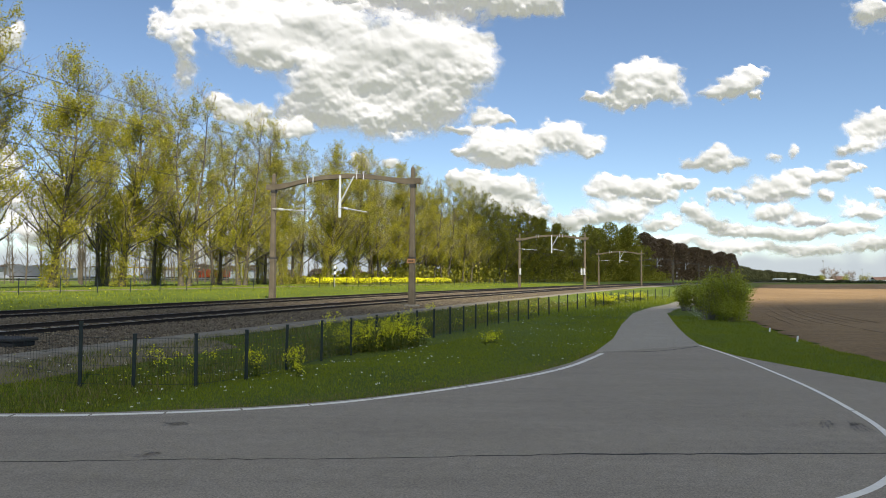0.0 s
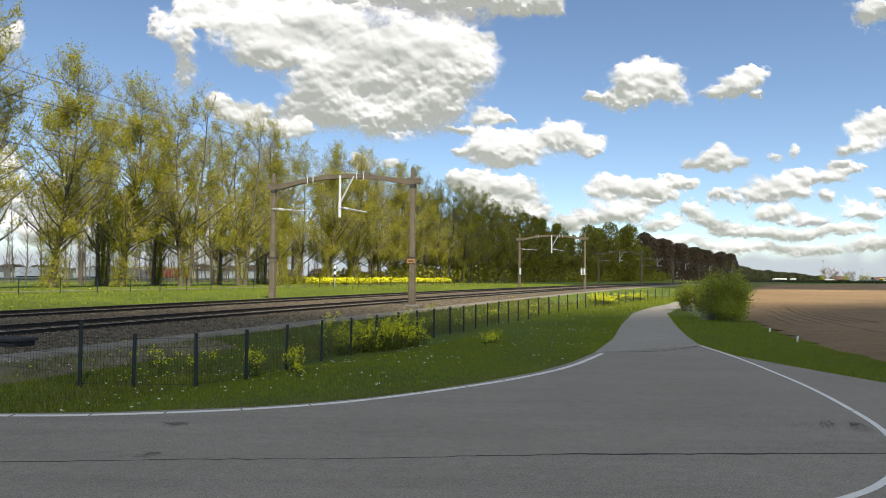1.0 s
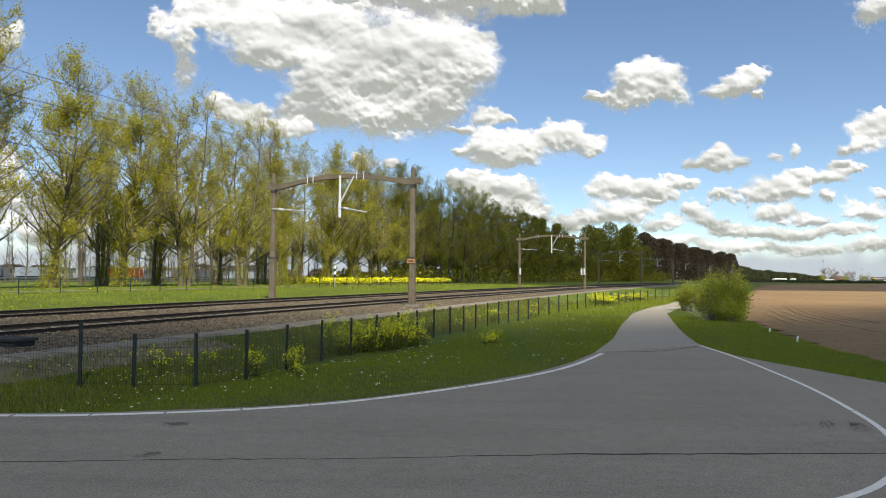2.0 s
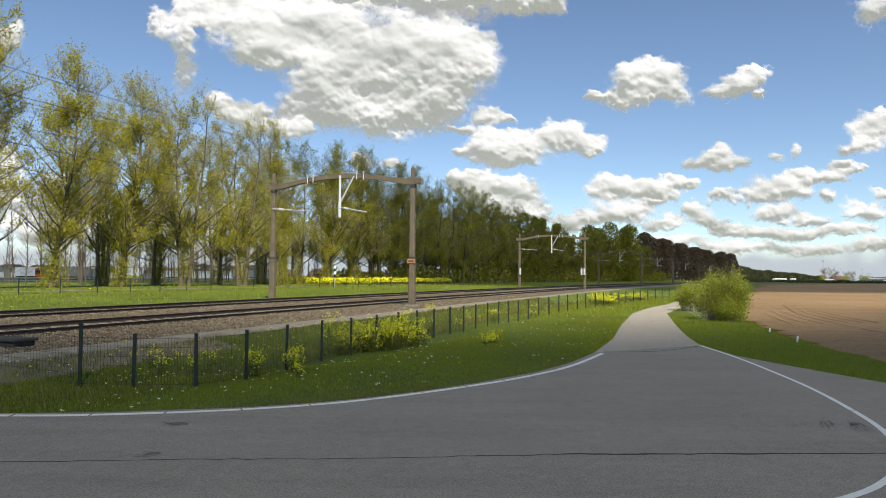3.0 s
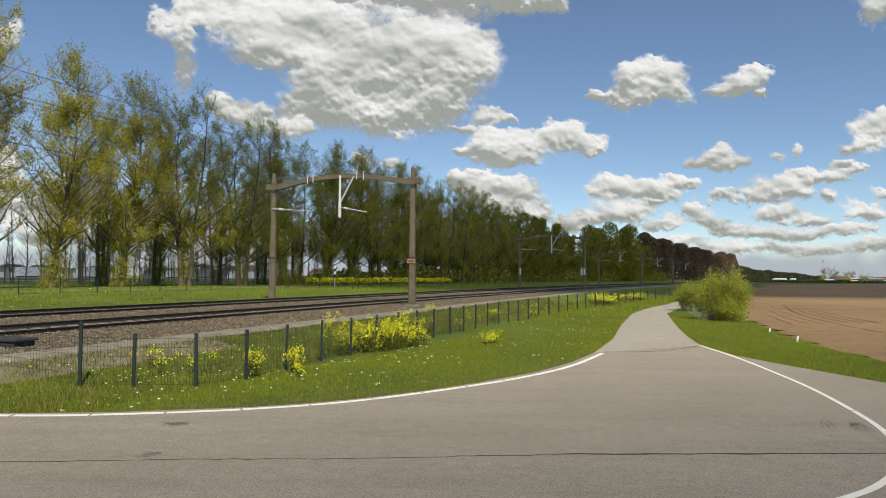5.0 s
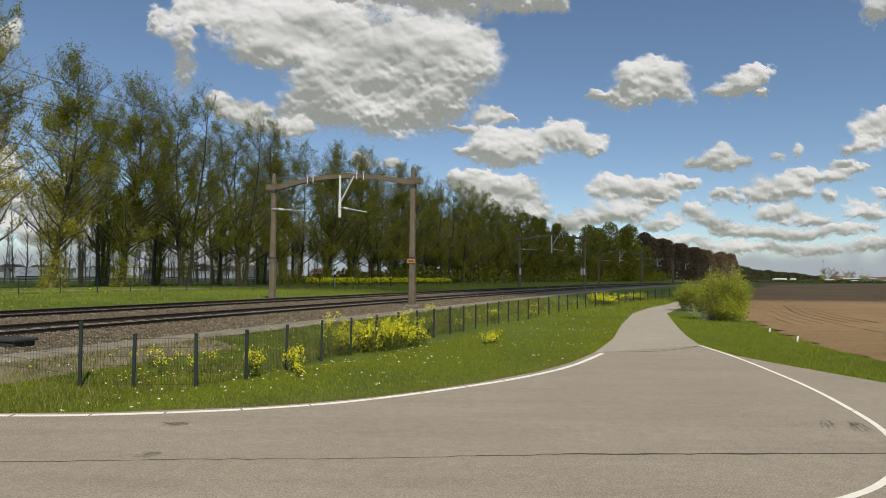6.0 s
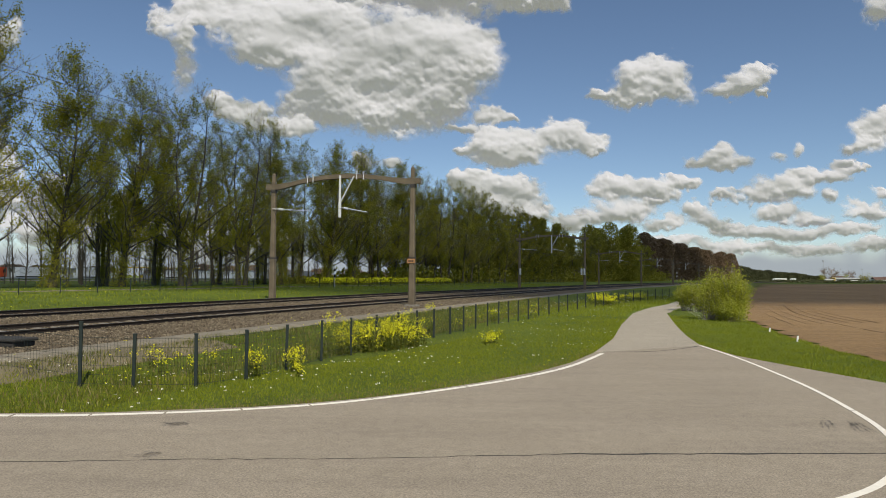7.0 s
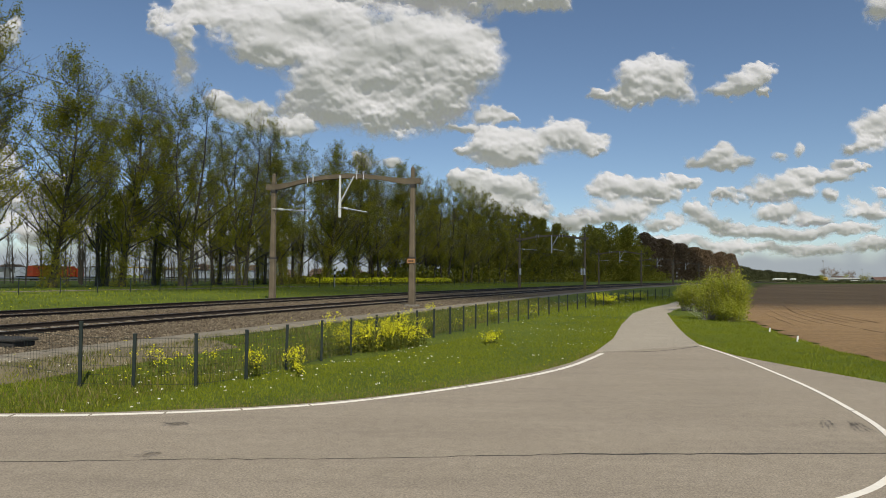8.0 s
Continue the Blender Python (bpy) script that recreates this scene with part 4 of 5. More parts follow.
# ---- two cumulus clouds overhead, out of view, whose shadows cross the ground ----
def make_shade_cloud(x0, x1, y0, y1, alt, seed, slant, mat):
    """A thick flat-based cloud over the ground patch x0..x1, y0..y1 (as its shadow falls); its edges are uneven."""
    bm = bmesh.new()
    nx, ny = 44, 30
    low, top = {}, {}
    for i in range(nx + 1):
        for j in range(ny + 1):
            a, b = i / nx * 2 - 1, j / ny * 2 - 1
            x = x0 + (x1 - x0) * i / nx
            y = y0 + (y1 - y0) * j / ny + slant * x
            e = max(abs(a), abs(b))
            wob = 7 * noise.noise((x * 0.03, y * 0.03, seed)) + 2.5 * noise.noise((x * 0.11, y * 0.11, seed))
            h = max(0.0, 1 - e ** 4) * 60 * (0.7 + 0.5 * noise.noise((x * 0.012, y * 0.012, seed + 3)))
            low[i, j] = bm.verts.new((x, y + wob, -3 * noise.noise((x * 0.05, y * 0.05, seed))))
            top[i, j] = bm.verts.new((x, y + wob, 6 + h))
    for i in range(nx):
        for j in range(ny):
            bm.faces.new((low[i, j], low[i, j + 1], low[i + 1, j + 1], low[i + 1, j]))
            bm.faces.new((top[i, j], top[i + 1, j], top[i + 1, j + 1], top[i, j + 1]))
    for i in range(nx):
        for j, s_ in ((0, 1), (ny, -1)):
            bm.faces.new((low[i, j], low[i + 1, j], top[i + 1, j], top[i, j])[::s_])
    for j in range(ny):
        for i, s_ in ((0, -1), (nx, 1)):
            bm.faces.new((low[i, j], low[i, j + 1], top[i, j + 1], top[i, j])[::s_])
    me = bpy.data.meshes.new("overhead_cloud")
    bm.to_mesh(me)
    bm.free()
    me.materials.append(M[mat])
    body = new("overhead_cloud", me)
    off = SUN_DIR * (alt / SUN_DIR.z)
    return tagged(body, "broad flat-based cumulus cloud drifting overhead", "cloud"), off


SHADE_NEAR, OFF_NEAR = make_shade_cloud(-300, 300, -420, 0, 900, 2, 0.6, "cloud_solid")
SHADE_FAR, OFF_FAR = make_shade_cloud(-700, 900, 0, 420, 1000, 6, -0.1, "cloud_thin")


# ---- the train that comes along the curve ----
M["train_white"] = plain("train_white", (0.62, 0.62, 0.60), 0.4, 0, 0.05, 2)
M["train_blue"] = plain("train_blue", (0.02, 0.03, 0.09), 0.4, 0, 0.1, 2)
M["train_yellow"] = plain("train_yellow", (0.72, 0.48, 0.03), 0.4, 0, 0.05, 2)
M["glass_dark"] = plain("dark_glass", (0.015, 0.017, 0.02), 0.12, 0, 0.1, 2)
M["under"] = plain("running_gear", (0.03, 0.028, 0.026), 0.8, 0, 0.2, 3)
M["grey_paint"] = plain("grey_paint", (0.27, 0.28, 0.29), 0.5, 0, 0.08, 1)
M["red_paint"] = plain("red_tarpaulin", (0.50, 0.075, 0.02), 0.6, 0, 0.08, 1)
M["white_paint"] = plain("white_paint", (0.78, 0.78, 0.77), 0.5, 0, 0.05, 1)
M["galvanised"] = plain("galvanised_steel", (0.36, 0.37, 0.38), 0.5, 0.4, 0.1, 3)
M["roof_tile"] = plain("roof_tile", (0.10, 0.06, 0.048), 0.85, 0, 0.2, 3)
M["brick"] = plain("brickwork", (0.30, 0.17, 0.11), 0.9, 0, 0.2, 4)
M["cladding"] = plain("cladding", (0.30, 0.29, 0.24), 0.7, 0, 0.1, 1)
M["signal_red"] = plain("signal_red", (0.45, 0.05, 0.03), 0.6)


M["bud"] = leafy("bud_leaf", (0.16, 0.11, 0.085), (0.22, 0.155, 0.12), (0.28, 0.20, 0.15), 0.3)


def make_car(front):
    """A rail car, its front towards +y in its own space."""
    thing = tagged(new("train_car"), "white and dark blue passenger train car" + (" with a yellow nose" if front else ""), "train car", group="cars of the train")
    bm = bmesh.new()
    box(bm, -1.4, 1.4, -12.9, 12.9, 0.9, 3.75, 0.25)
    body = part("body", bm, M["train_blue"], thing, smooth=False)
    for z0, z1, mat, name in ((3.0, 3.45, "train_white", "upper_stripe"), (1.15, 1.75, "train_white", "lower_stripe"), (2.05, 2.85, "glass_dark", "window_band")):
        bm = bmesh.new()
        box(bm, -1.42, 1.42, -12.6, 12.6, z0, z1, 0.01)
        part(name, bm, M[mat], thing)
    bm = bmesh.new()
    box(bm, -1.2, 1.2, -12.5, 12.5, 3.7, 4.05, 0.15)
    part("roof", bm, M["grey_paint"], thing)
    for y in (-9.5, 9.5):
        bm = bmesh.new()
        box(bm, -1.15, 1.15, y - 1.8, y + 1.8, 0.25, 0.9, 0.05)
        bogie = part("bogie", bm, M["under"], thing)
        for dy in (-1.2, 1.2):
            bm = bmesh.new()
            rod(bm, (-0.8, y + dy, 0.42), (0.8, y + dy, 0.42), 0.42, n=14)
            part("wheelset", bm, M["under"], bogie)
    if front:
        bm = bmesh.new()
        box(bm, -1.41, 1.41, 12.4, 13.6, 0.7, 3.8, 0.35)
        nose = part("nose", bm, M["train_yellow"], thing, "yellow cab front")
        bm = bmesh.new()
        box(bm, -1.1, 1.1, 13.4, 13.64, 2.2, 3.2, 0.03)
        part("windscreen", bm, M["glass_dark"], nose, "dark windscreen")
    return thing


TRAIN = [(make_car(k == 0), 13.0 + 26.6 * k) for k in range(4)]


# ---- motorway behind the poplars ----
def strip(name, v0, v1, s0, s1, z, mat, label, cat):
    return tagged(link(name, *sweep(s0, s1, 6, [(v0, z - 0.1), (v0 + 0.02, z), (v1 - 0.02, z), (v1, z - 0.1)]), mat), label, cat, kind="structure")


strip("motorway", -170, -146, -200, 420, 0.34, M["asphalt"], "grey motorway behind the trees", "road")
strip("dirt_track", -24.6, -23.6, -80, 90, 0.735, M["gravel"], "pale dirt track through the meadow", "track")


def make_lorry(mat, label, name="lorry", length=13.0, high=4.0, low=1.1):
    """Cab and box trailer; drives towards +y in its own space."""
    thing = tagged(new(name), label, name)
    bm = bmesh.new()
    box(bm, -1.27, 1.27, -length / 2, length / 2, low, high, 0.06)
    body = part("trailer_body", bm, mat, thing)
    bm = bmesh.new()
    for k in range(6):
        box(bm, -1.29, 1.29, -length / 2 + 0.3 + k * (length - 0.7) / 5, -length / 2 + 0.4 + k * (length - 0.7) / 5, low + 0.1, high - 0.1)
    part("side_posts", bm, mat, body)
    bm = bmesh.new()
    box(bm, -0.5, 0.5, -length / 2, length / 2 + 2.6, 0.7, low, 0.03)
    part("chassis", bm, M["under"], thing)
    bm = bmesh.new()
    y = length / 2 + 0.8
    box(bm, -1.24, 1.24, y, y + 2.2, 0.9, 3.5, 0.18)
    cab = part("cab", bm, mat, thing)
    bm = bmesh.new()
    box(bm, -1.26, 1.26, y + 1.2, y + 2.0, 2.0, 2.9, 0.05)
    box(bm, -1.05, 1.05, y + 2.1, y + 2.24, 1.9, 3.0, 0.04)
    part("cab_window", bm, M["glass_dark"], cab)
    for yw in (-length / 2 + 1.4, -length / 2 + 2.7, -length / 2 + 4.0, length / 2 - 0.6, y + 1.3):
        for x in (-1.1, 1.1):
            bm = bmesh.new()
            rod(bm, (x - 0.15, yw, 0.52), (x + 0.15, yw, 0.52), 0.52, n=16)
            w = part("wheel", bm, M["under"], thing)
            bm = bmesh.new()
            rod(bm, (x - 0.16, yw, 0.52), (x + 0.16, yw, 0.52), 0.26, n=12)
            part("rim", bm, M["galvanised"], w)
    return thing


def make_van(mat, label, name="van"):
    thing = tagged(new(name), label, name)
    bm = bmesh.new()
    prof = [(-2.6, 0.4), (-2.6, 2.3), (-2.4, 2.5), (0.9, 2.5), (1.7, 1.5), (2.6, 1.2), (2.7, 0.45)]
    l = [bm.verts.new((-0.95, y, z)) for y, z in prof]
    r = [bm.verts.new((0.95, y, z)) for y, z in prof]
    bm.faces.new(l)
    bm.faces.new(r[::-1])
    for i in range(len(prof)):
        j = (i + 1) % len(prof)
        bm.faces.new((l[i], r[i], r[j], l[j]))
    bmesh.ops.recalc_face_normals(bm, faces=bm.faces)
    bmesh.ops.bevel(bm, geom=list(bm.edges), offset=0.06, segments=2, affect="EDGES")
    part("body", bm, mat, thing)
    bm = bmesh.new()
    box(bm, -0.97, 0.97, 0.1, 1.1, 1.5, 2.2, 0.04)
    part("side_window", bm, M["glass_dark"], thing)
    for y in (-1.7, 1.7):
        for x in (-0.85, 0.85):
            bm = bmesh.new()
            rod(bm, (x - 0.12, y, 0.34), (x + 0.12, y, 0.34), 0.34, n=14)
            part("wheel", bm, M["under"], thing)
    return thing


TRAFFIC = [
    (make_lorry(M["red_paint"], "orange-red box lorry driving on the motorway"), -164, 1.6, 257, 3.6, 49, 0.36),
    (make_lorry(M["grey_paint"], "grey box lorry driving on the motorway"), -152, 3.2, 151, 4.0, 255, 0.36),
    (make_lorry(M["red_paint"], "rust-red box lorry driving on the motorway"), -152, 7.6, 36, 8.0, 92, 0.36),
    (make_lorry(M["grey_paint"], "long dark grey lorry driving on the motorway"), -152, 0.0, 60, 1.6, 290, 0.36),
    (make_van(M["white_paint"], "white delivery van driving on the motorway"), -164, 0.0, 28, 1.0, -75, 0.36),
]


def stand(ob, kx, v, z, turn=0.0):
    s_ = tree_spot((kx - 784) / F_SKY, v)
    x, y, h = rail_at(s_, v)
    ob.matrix_basis = Matrix.Translation((x, y, z)) @ Matrix.Rotation(-h + turn, 4, "Z")
    return ob


stand(make_lorry(M["white_paint"], "white box lorry parked beside the motorway", high=4.3, length=9.0), 160, -185, 0.3)
stand(make_lorry(M["white_paint"], "white lorry parked among the trees"), 65, -190, 0.3)
stand(make_van(M["white_paint"], "white van parked beside the motorway"), 209, -178, 0.3, 0.3)
stand(make_van(M["white_paint"], "white van parked at the filling station"), 288, -180, 0.3, 0.8)
stand(make_van(M["grey_paint"], "grey van parked at the filling station"), 268, -182, 0.3, -0.4)
stand(make_lorry(M["white_paint"], "white box lorry waiting at the filling station", length=8.0, high=3.6), 312, -184, 0.3)


def make_station(kx, v, width, label):
    thing = tagged(new("filling_station"), label, "filling station")
    bm = bmesh.new()
    box(bm, -5, 5, -width / 2, width / 2, 4.6, 5.4, 0.08)
    roof = part("canopy", bm, M["white_paint"], thing)
    bm = bmesh.new()
    box(bm, -5.03, 5.03, -width / 2 - 0.03, width / 2 + 0.03, 4.6, 4.95, 0.02)
    part("fascia", bm, M["train_yellow"], roof, "yellow canopy edge")
    for x in (-3.5, 3.5):
        for y in (-width / 3, 0, width / 3):
            bm = bmesh.new()
            box(bm, x - 0.2, x + 0.2, y - 0.2, y + 0.2, -0.2, 4.62, 0.03)
            part("post", bm, M["galvanised"], thing)
    for y in (-width / 4, width / 4):
        bm = bmesh.new()
        box(bm, -0.4, 0.4, y - 0.5, y + 0.5, -0.1, 1.7, 0.06)
        part("pump", bm, M["train_yellow"], thing, "yellow fuel pump")
    return stand(thing, kx, v, 0.3)


make_station(262, -196, 11, "filling station canopy with a yellow edge")
make_station(318, -200, 14, "wider filling station canopy with a yellow edge")


def make_shed(kx, v, width, depth, height, mat, label):
    thing = tagged(new("warehouse"), label, "building")
    bm = bmesh.new()
    box(bm, -depth / 2, depth / 2, -width / 2, width / 2, -0.3, height)
    part("wall", bm, mat, thing)
    bm = bmesh.new()
    box(bm, -depth / 2 - 0.3, depth / 2 + 0.3, -width / 2 - 0.3, width / 2 + 0.3, height, height + 0.4, 0.05)
    part("roof", bm, M["grey_paint"], thing)
    for k in range(int(width / 6)):
        bm = bmesh.new()
        box(bm, depth / 2 - 0.05, depth / 2 + 0.04, -width / 2 + 2 + k * 6, -width / 2 + 5 + k * 6, 0.2, height * 0.6)
        part("loading_door", bm, M["white_paint"], thing, "pale loading door")
    return stand(thing, kx, v, 0.2)


make_shed(30, -280, 70, 20, 4.6, M["cladding"], "long low olive warehouse beyond the motorway")
make_shed(420, -260, 60, 20, 4.4, M["white_paint"], "long low pale warehouse beyond the motorway")

# crash barrier along the motorway
barrier = tagged(new("crash_barrier"), "galvanised crash barrier along the motorway", "barrier")
link("rail", *sweep(-160, 420, 6, [(-143.1, 0.75), (-143.0, 0.85), (-142.95, 1.0), (-143.0, 1.15), (-143.1, 1.2)]), M["galvanised"], barrier)
bm = bmesh.new()
box(bm, -0.06, 0.06, -0.06, 0.06, -0.3, 1.05)
post_mesh = bpy.data.meshes.new("post")
bm.to_mesh(post_mesh)
bm.free()
post_mesh.materials.append(M["galvanised"])
for k in range(90):
    x, y, h = rail_at(-150 + 6 * k, -143.2)
    ob = new("post", post_mesh)
    ob.parent = barrier
    ob.matrix_basis = Matrix.Translation((x, y, ground_z(x, y)))


# ---- slim bare trees behind the poplars ----
def bare_mesh(seed, h):
    rg = random.Random(seed)
    m = Mesh()
    trunk = curved(rg, Vector((0, 0, -0.2)), Vector((0, 0, 1)), h, 8, 0.1, 0.04)
    m.tube(trunk, [0.09 * (1 - 0.9 * i / 8) for i in range(9)], 5)
    for k in range(46):
        u = rg.uniform(0.15, 0.98)
        i = min(7, int(u * 8))
        p = trunk[i].lerp(trunk[i + 1], u * 8 - i)
        a = rg.uniform(0, 6.28)
        tw = curved(rg, p, Vector((math.cos(a), math.sin(a), rg.uniform(0.6, 1.6))), rg.uniform(0.6, 2.0) * (1.1 - 0.6 * u), 3, 0.15, 0.12)
        m.tube(tw, [0.03, 0.024, 0.018, 0.012], 3)
    return m


bare = []
for k in range(3):
    mm = bare_mesh(60 + k, 8.5)
    thing = tagged(new("young_tree"), "slim bare young tree with pale twigs", "tree", group="grove of bare young trees")
    link("trunk", mm.v, mm.f, M["bark"], thing)
    bare.append(thing)
for k in range(230):
    s_, v_ = rng.uniform(-25, 110), rng.uniform(-95, -52)
    x, y, _ = rail_at(s_, v_)
    src = bare[k % 3]
    place(src if k < 3 else copy_thing(src, Matrix.Identity(4)), x, y, ground_z(x, y) - 0.1, rng.uniform(0, 6.28), rng.uniform(0.8, 1.5))

# understorey below the far poplars
m = Mesh()
rg = random.Random(77)
for _ in range(42000):
    s_ = 50 + 310 * rg.random() ** 0.8
    v_ = -38 + rg.gauss(0, 4)
    hgt = (1.0 + 6.0 * min(1, max(0, (s_ - 50) / 70))) * (0.7 + 0.6 * noise.noise((s_ * 0.15, v_ * 0.1, 1)))
    x, y, _ = rail_at(s_, v_)
    m.leaf(Vector((x, y, 0.5 + hgt * rg.random())), rg.uniform(0.3, 0.7), rg)
tagged(link("undergrowth", m.v, m.f, M["dark_leaf"]), "dense dark undergrowth below the poplar row", "undergrowth", kind="stuff")


rows = [rail_at(-140 + 16 * k, -330 + rng.uniform(-15, 15))[:2] + (rng.uniform(6, 11), 9) for k in range(40)]
wood_belt("horizon_wood", rows, M["bud"], "brownish leafless wood beyond the motorway", 15)


# ---- far side of the field ----
def far_tree(x, y, h, w, mat, label, n=260, leafsize=0.8):
    rg = random.Random(int(x * 7 + y))
    wood, crown = Mesh(), Mesh()
    trunk = curved(rg, Vector((0, 0, -0.5)), Vector((0, 0, 1)), h * 0.8, 6, 0.1, 0.06)
    wood.tube(trunk, [0.3 * (1 - 0.13 * i) for i in range(7)], 6)
    for _ in range(40):
        i = rg.randint(1, 5)
        a = rg.uniform(0, 6.28)
        lb = curved(rg, trunk[i], Vector((math.cos(a), math.sin(a), 0.8)), w * rg.uniform(0.5, 1.0), 4, 0.1, 0.15)
        wood.tube(lb, [0.1, 0.08, 0.05, 0.03, 0.02], 4)
        for _ in range(n // 40):
            crown.leaf(lb[rg.randint(2, 4)] + Vector((rg.gauss(0, 0.7), rg.gauss(0, 0.7), rg.gauss(0, 0.7))), leafsize * rg.uniform(0.6, 1.2), rg)
    thing = tagged(new("distant_tree"), label, "tree")
    link("trunk", wood.v, wood.f, M["twig"], thing)
    link("crown", crown.v, crown.f, mat, thing)
    thing.matrix_basis = Matrix.Translation((x, y, -0.1))
    return thing


for kx, d, h, w, mat, lab in ((1460, 640, 15, 6, "bud", "bare reddish tree beyond the field"), (1470, 655, 16, 6, "bud", "bare reddish tree beyond the field"), (1480, 650, 13, 5, "bud", "bare reddish tree beyond the field"),
                              (1500, 690, 12, 5, "bud", "bare pinkish tree beyond the field"), (1508, 680, 12, 5, "bud", "bare pinkish tree beyond the field"), (1454, 600, 6, 4, "willow", "yellow-green tree beyond the field"),
                              (1496, 640, 7, 4, "willow", "yellow-green tree beyond the field"), (1526, 660, 6, 6, "dark_leaf", "round dark green tree beyond the field"), (1534, 670, 6, 6, "dark_leaf", "round dark green tree beyond the field")):
    far_tree((kx - 784) / F_SKY * d, d, h, w, M[mat], lab)


def make_house(kx, d, w, dep, eave, ridge, wallm, label):
    thing = tagged(new("house"), label, "house")
    bm = bmesh.new()
    box(bm, -w / 2, w / 2, -dep / 2, dep / 2, -0.3, eave)
    wall = part("wall", bm, wallm, thing)
    bm = bmesh.new()
    prof = [(-dep / 2 - 0.4, eave - 0.1), (0, ridge), (dep / 2 + 0.4, eave - 0.1), (dep / 2 + 0.4, eave - 0.35), (0, ridge - 0.3), (-dep / 2 - 0.4, eave - 0.35)]
    l = [bm.verts.new((-w / 2 - 0.3, y, z)) for y, z in prof]
    r = [bm.verts.new((w / 2 + 0.3, y, z)) for y, z in prof]
    for i in range(6):
        bm.faces.new((l[i], l[(i + 1) % 6], r[(i + 1) % 6], r[i]))
    bm.faces.new(l[::-1])
    bm.faces.new(r)
    bmesh.ops.recalc_face_normals(bm, faces=bm.faces)
    part("roof", bm, M["roof_tile"], thing)
    for k in range(max(2, int(w / 3))):
        bm = bmesh.new()
        x = -w / 2 + (k + 0.5) * w / max(2, int(w / 3))
        box(bm, x - 0.6, x + 0.6, -dep / 2 - 0.05, -dep / 2 + 0.1, 0.9, 2.3)
        part("window", bm, M["glass_dark"], thing)
    thing.matrix_basis = Matrix.Translation(((kx - 784) / F_SKY * d, d, -0.1))
    return thing


make_house(1556, 800, 16, 9, 3.2, 6.0, M["white_paint"], "white farmhouse with a low tiled roof beyond the field")
make_house(1572, 800, 12, 9, 3.2, 6.5, M["brick"], "brick farmhouse beyond the field")
make_house(1483, 760, 14, 9, 3.0, 6.5, M["brick"], "brick farmhouse among bare trees")


def make_lamp_mast(kx, d, h, label):
    thing = tagged(new("mast"), label, "mast")
    bm = bmesh.new()
    rod(bm, (0, 0, -0.3), (0, 0, h), 0.35, 0.18)
    part("pole", bm, M["galvanised"], thing)
    bm = bmesh.new()
    box(bm, -0.6, 0.6, -0.3, 0.3, h - 1.5, h - 0.2, 0.05)
    part("head", bm, M["grey_paint"], thing)
    thing.matrix_basis = Matrix.Translation(((kx - 784) / F_SKY * d, d, 0))


make_lamp_mast(1457, 700, 22, "tall grey mast beyond the field")
make_lamp_mast(1526, 900, 17, "slim mast on the horizon")
for kx, d in ((1372, 560), (1378, 562), (1386, 565), (1402, 570), (1462, 590), (1470, 600), (1529, 640)):
    ob = make_van(M["white_paint"], "white van standing at the far end of the field")
    ob.matrix_basis = Matrix.Translation(((kx - 784) / F_SKY * d, d, ground_z((kx - 784) / F_SKY * d, d))) @ Matrix.Rotation(1.3, 4, "Z")


m = Mesh()
rg = random.Random(31)
for _ in range(9000):
    d_ = rg.uniform(470, 540)
    k_ = rg.uniform(0.425, 0.66)
    m.leaf(Vector((k_ * d_, d_, rg.uniform(0, 2.2) * (0.7 + 0.6 * noise.noise((k_ * 60, d_ * 0.05, 2))))), rg.uniform(0.7, 1.5), rg)
tagged(link("hedge_belt", m.v, m.f, M["pine_leaf"]), "low dark hedge along the far end of the field", "hedge", kind="stuff")

# tractor tracks drawn across the soil
M["soil_dark"] = plain("pressed_soil", (0.245, 0.16, 0.083), 0.95, 0, 0.25, 4)
LINES = [[(30.5, 62), (29.16, 59.77), (22.78, 45.57), (19.65, 36.92), (17.83, 30.71), (16.89, 26.59), (16.4, 23)]]
for k in range(7):
    o = 0.7 * k
    LINES.append([(24.6 + o * 0.95, 54.5 - 0.1 * o), (20.06 + o, 43.68 + 0.2 * o), (17.6 + o * 1.05, 37.0 + 0.3 * o), (15.8 + o * 1.15, 31.5 + 0.4 * o)])
for k, pts in enumerate(LINES):
    thing = tagged(new("tractor_track"), "narrow dark tractor track pressed into the soil", "track")
    w = 0.09 if k == 0 else 0.05
    link("groove", *ribbon(smooth_line(pts, 0.6), w, -0.10, 0.015), M["soil_dark"], thing)

# ---- signals and small things along the railway ----
def make_signal(x, y, h, label):
    thing = tagged(new("track_sign"), label, "sign post")
    z = ground_z(x, y)
    bm = bmesh.new()
    rod(bm, (0, 0, -0.3), (0, 0, h), 0.05)
    pole = part("pole", bm, M["galvanised"], thing)
    for k in range(4):
        bm = bmesh.new()
        rod(bm, (0, 0, h * 0.45 + k * h * 0.13), (0, 0, h * 0.45 + (k + 1) * h * 0.13), 0.11, n=12)
        part("band", bm, M["white_paint" if k % 2 else "black"], pole)
    thing.matrix_basis = Matrix.Translation((x, y, z))


x, y, _ = rail_at(tree_spot((593 - 784) / F_SKY, -19.5), -19.5)
make_signal(x, y, 2.6, "black and white banded marker post in the meadow")
x, y, _ = rail_at(tree_spot((1198 - 784) / F_SKY, 5.0), 5.0)
make_signal(x, y, 4.2, "tall black and white signal post beside the track")

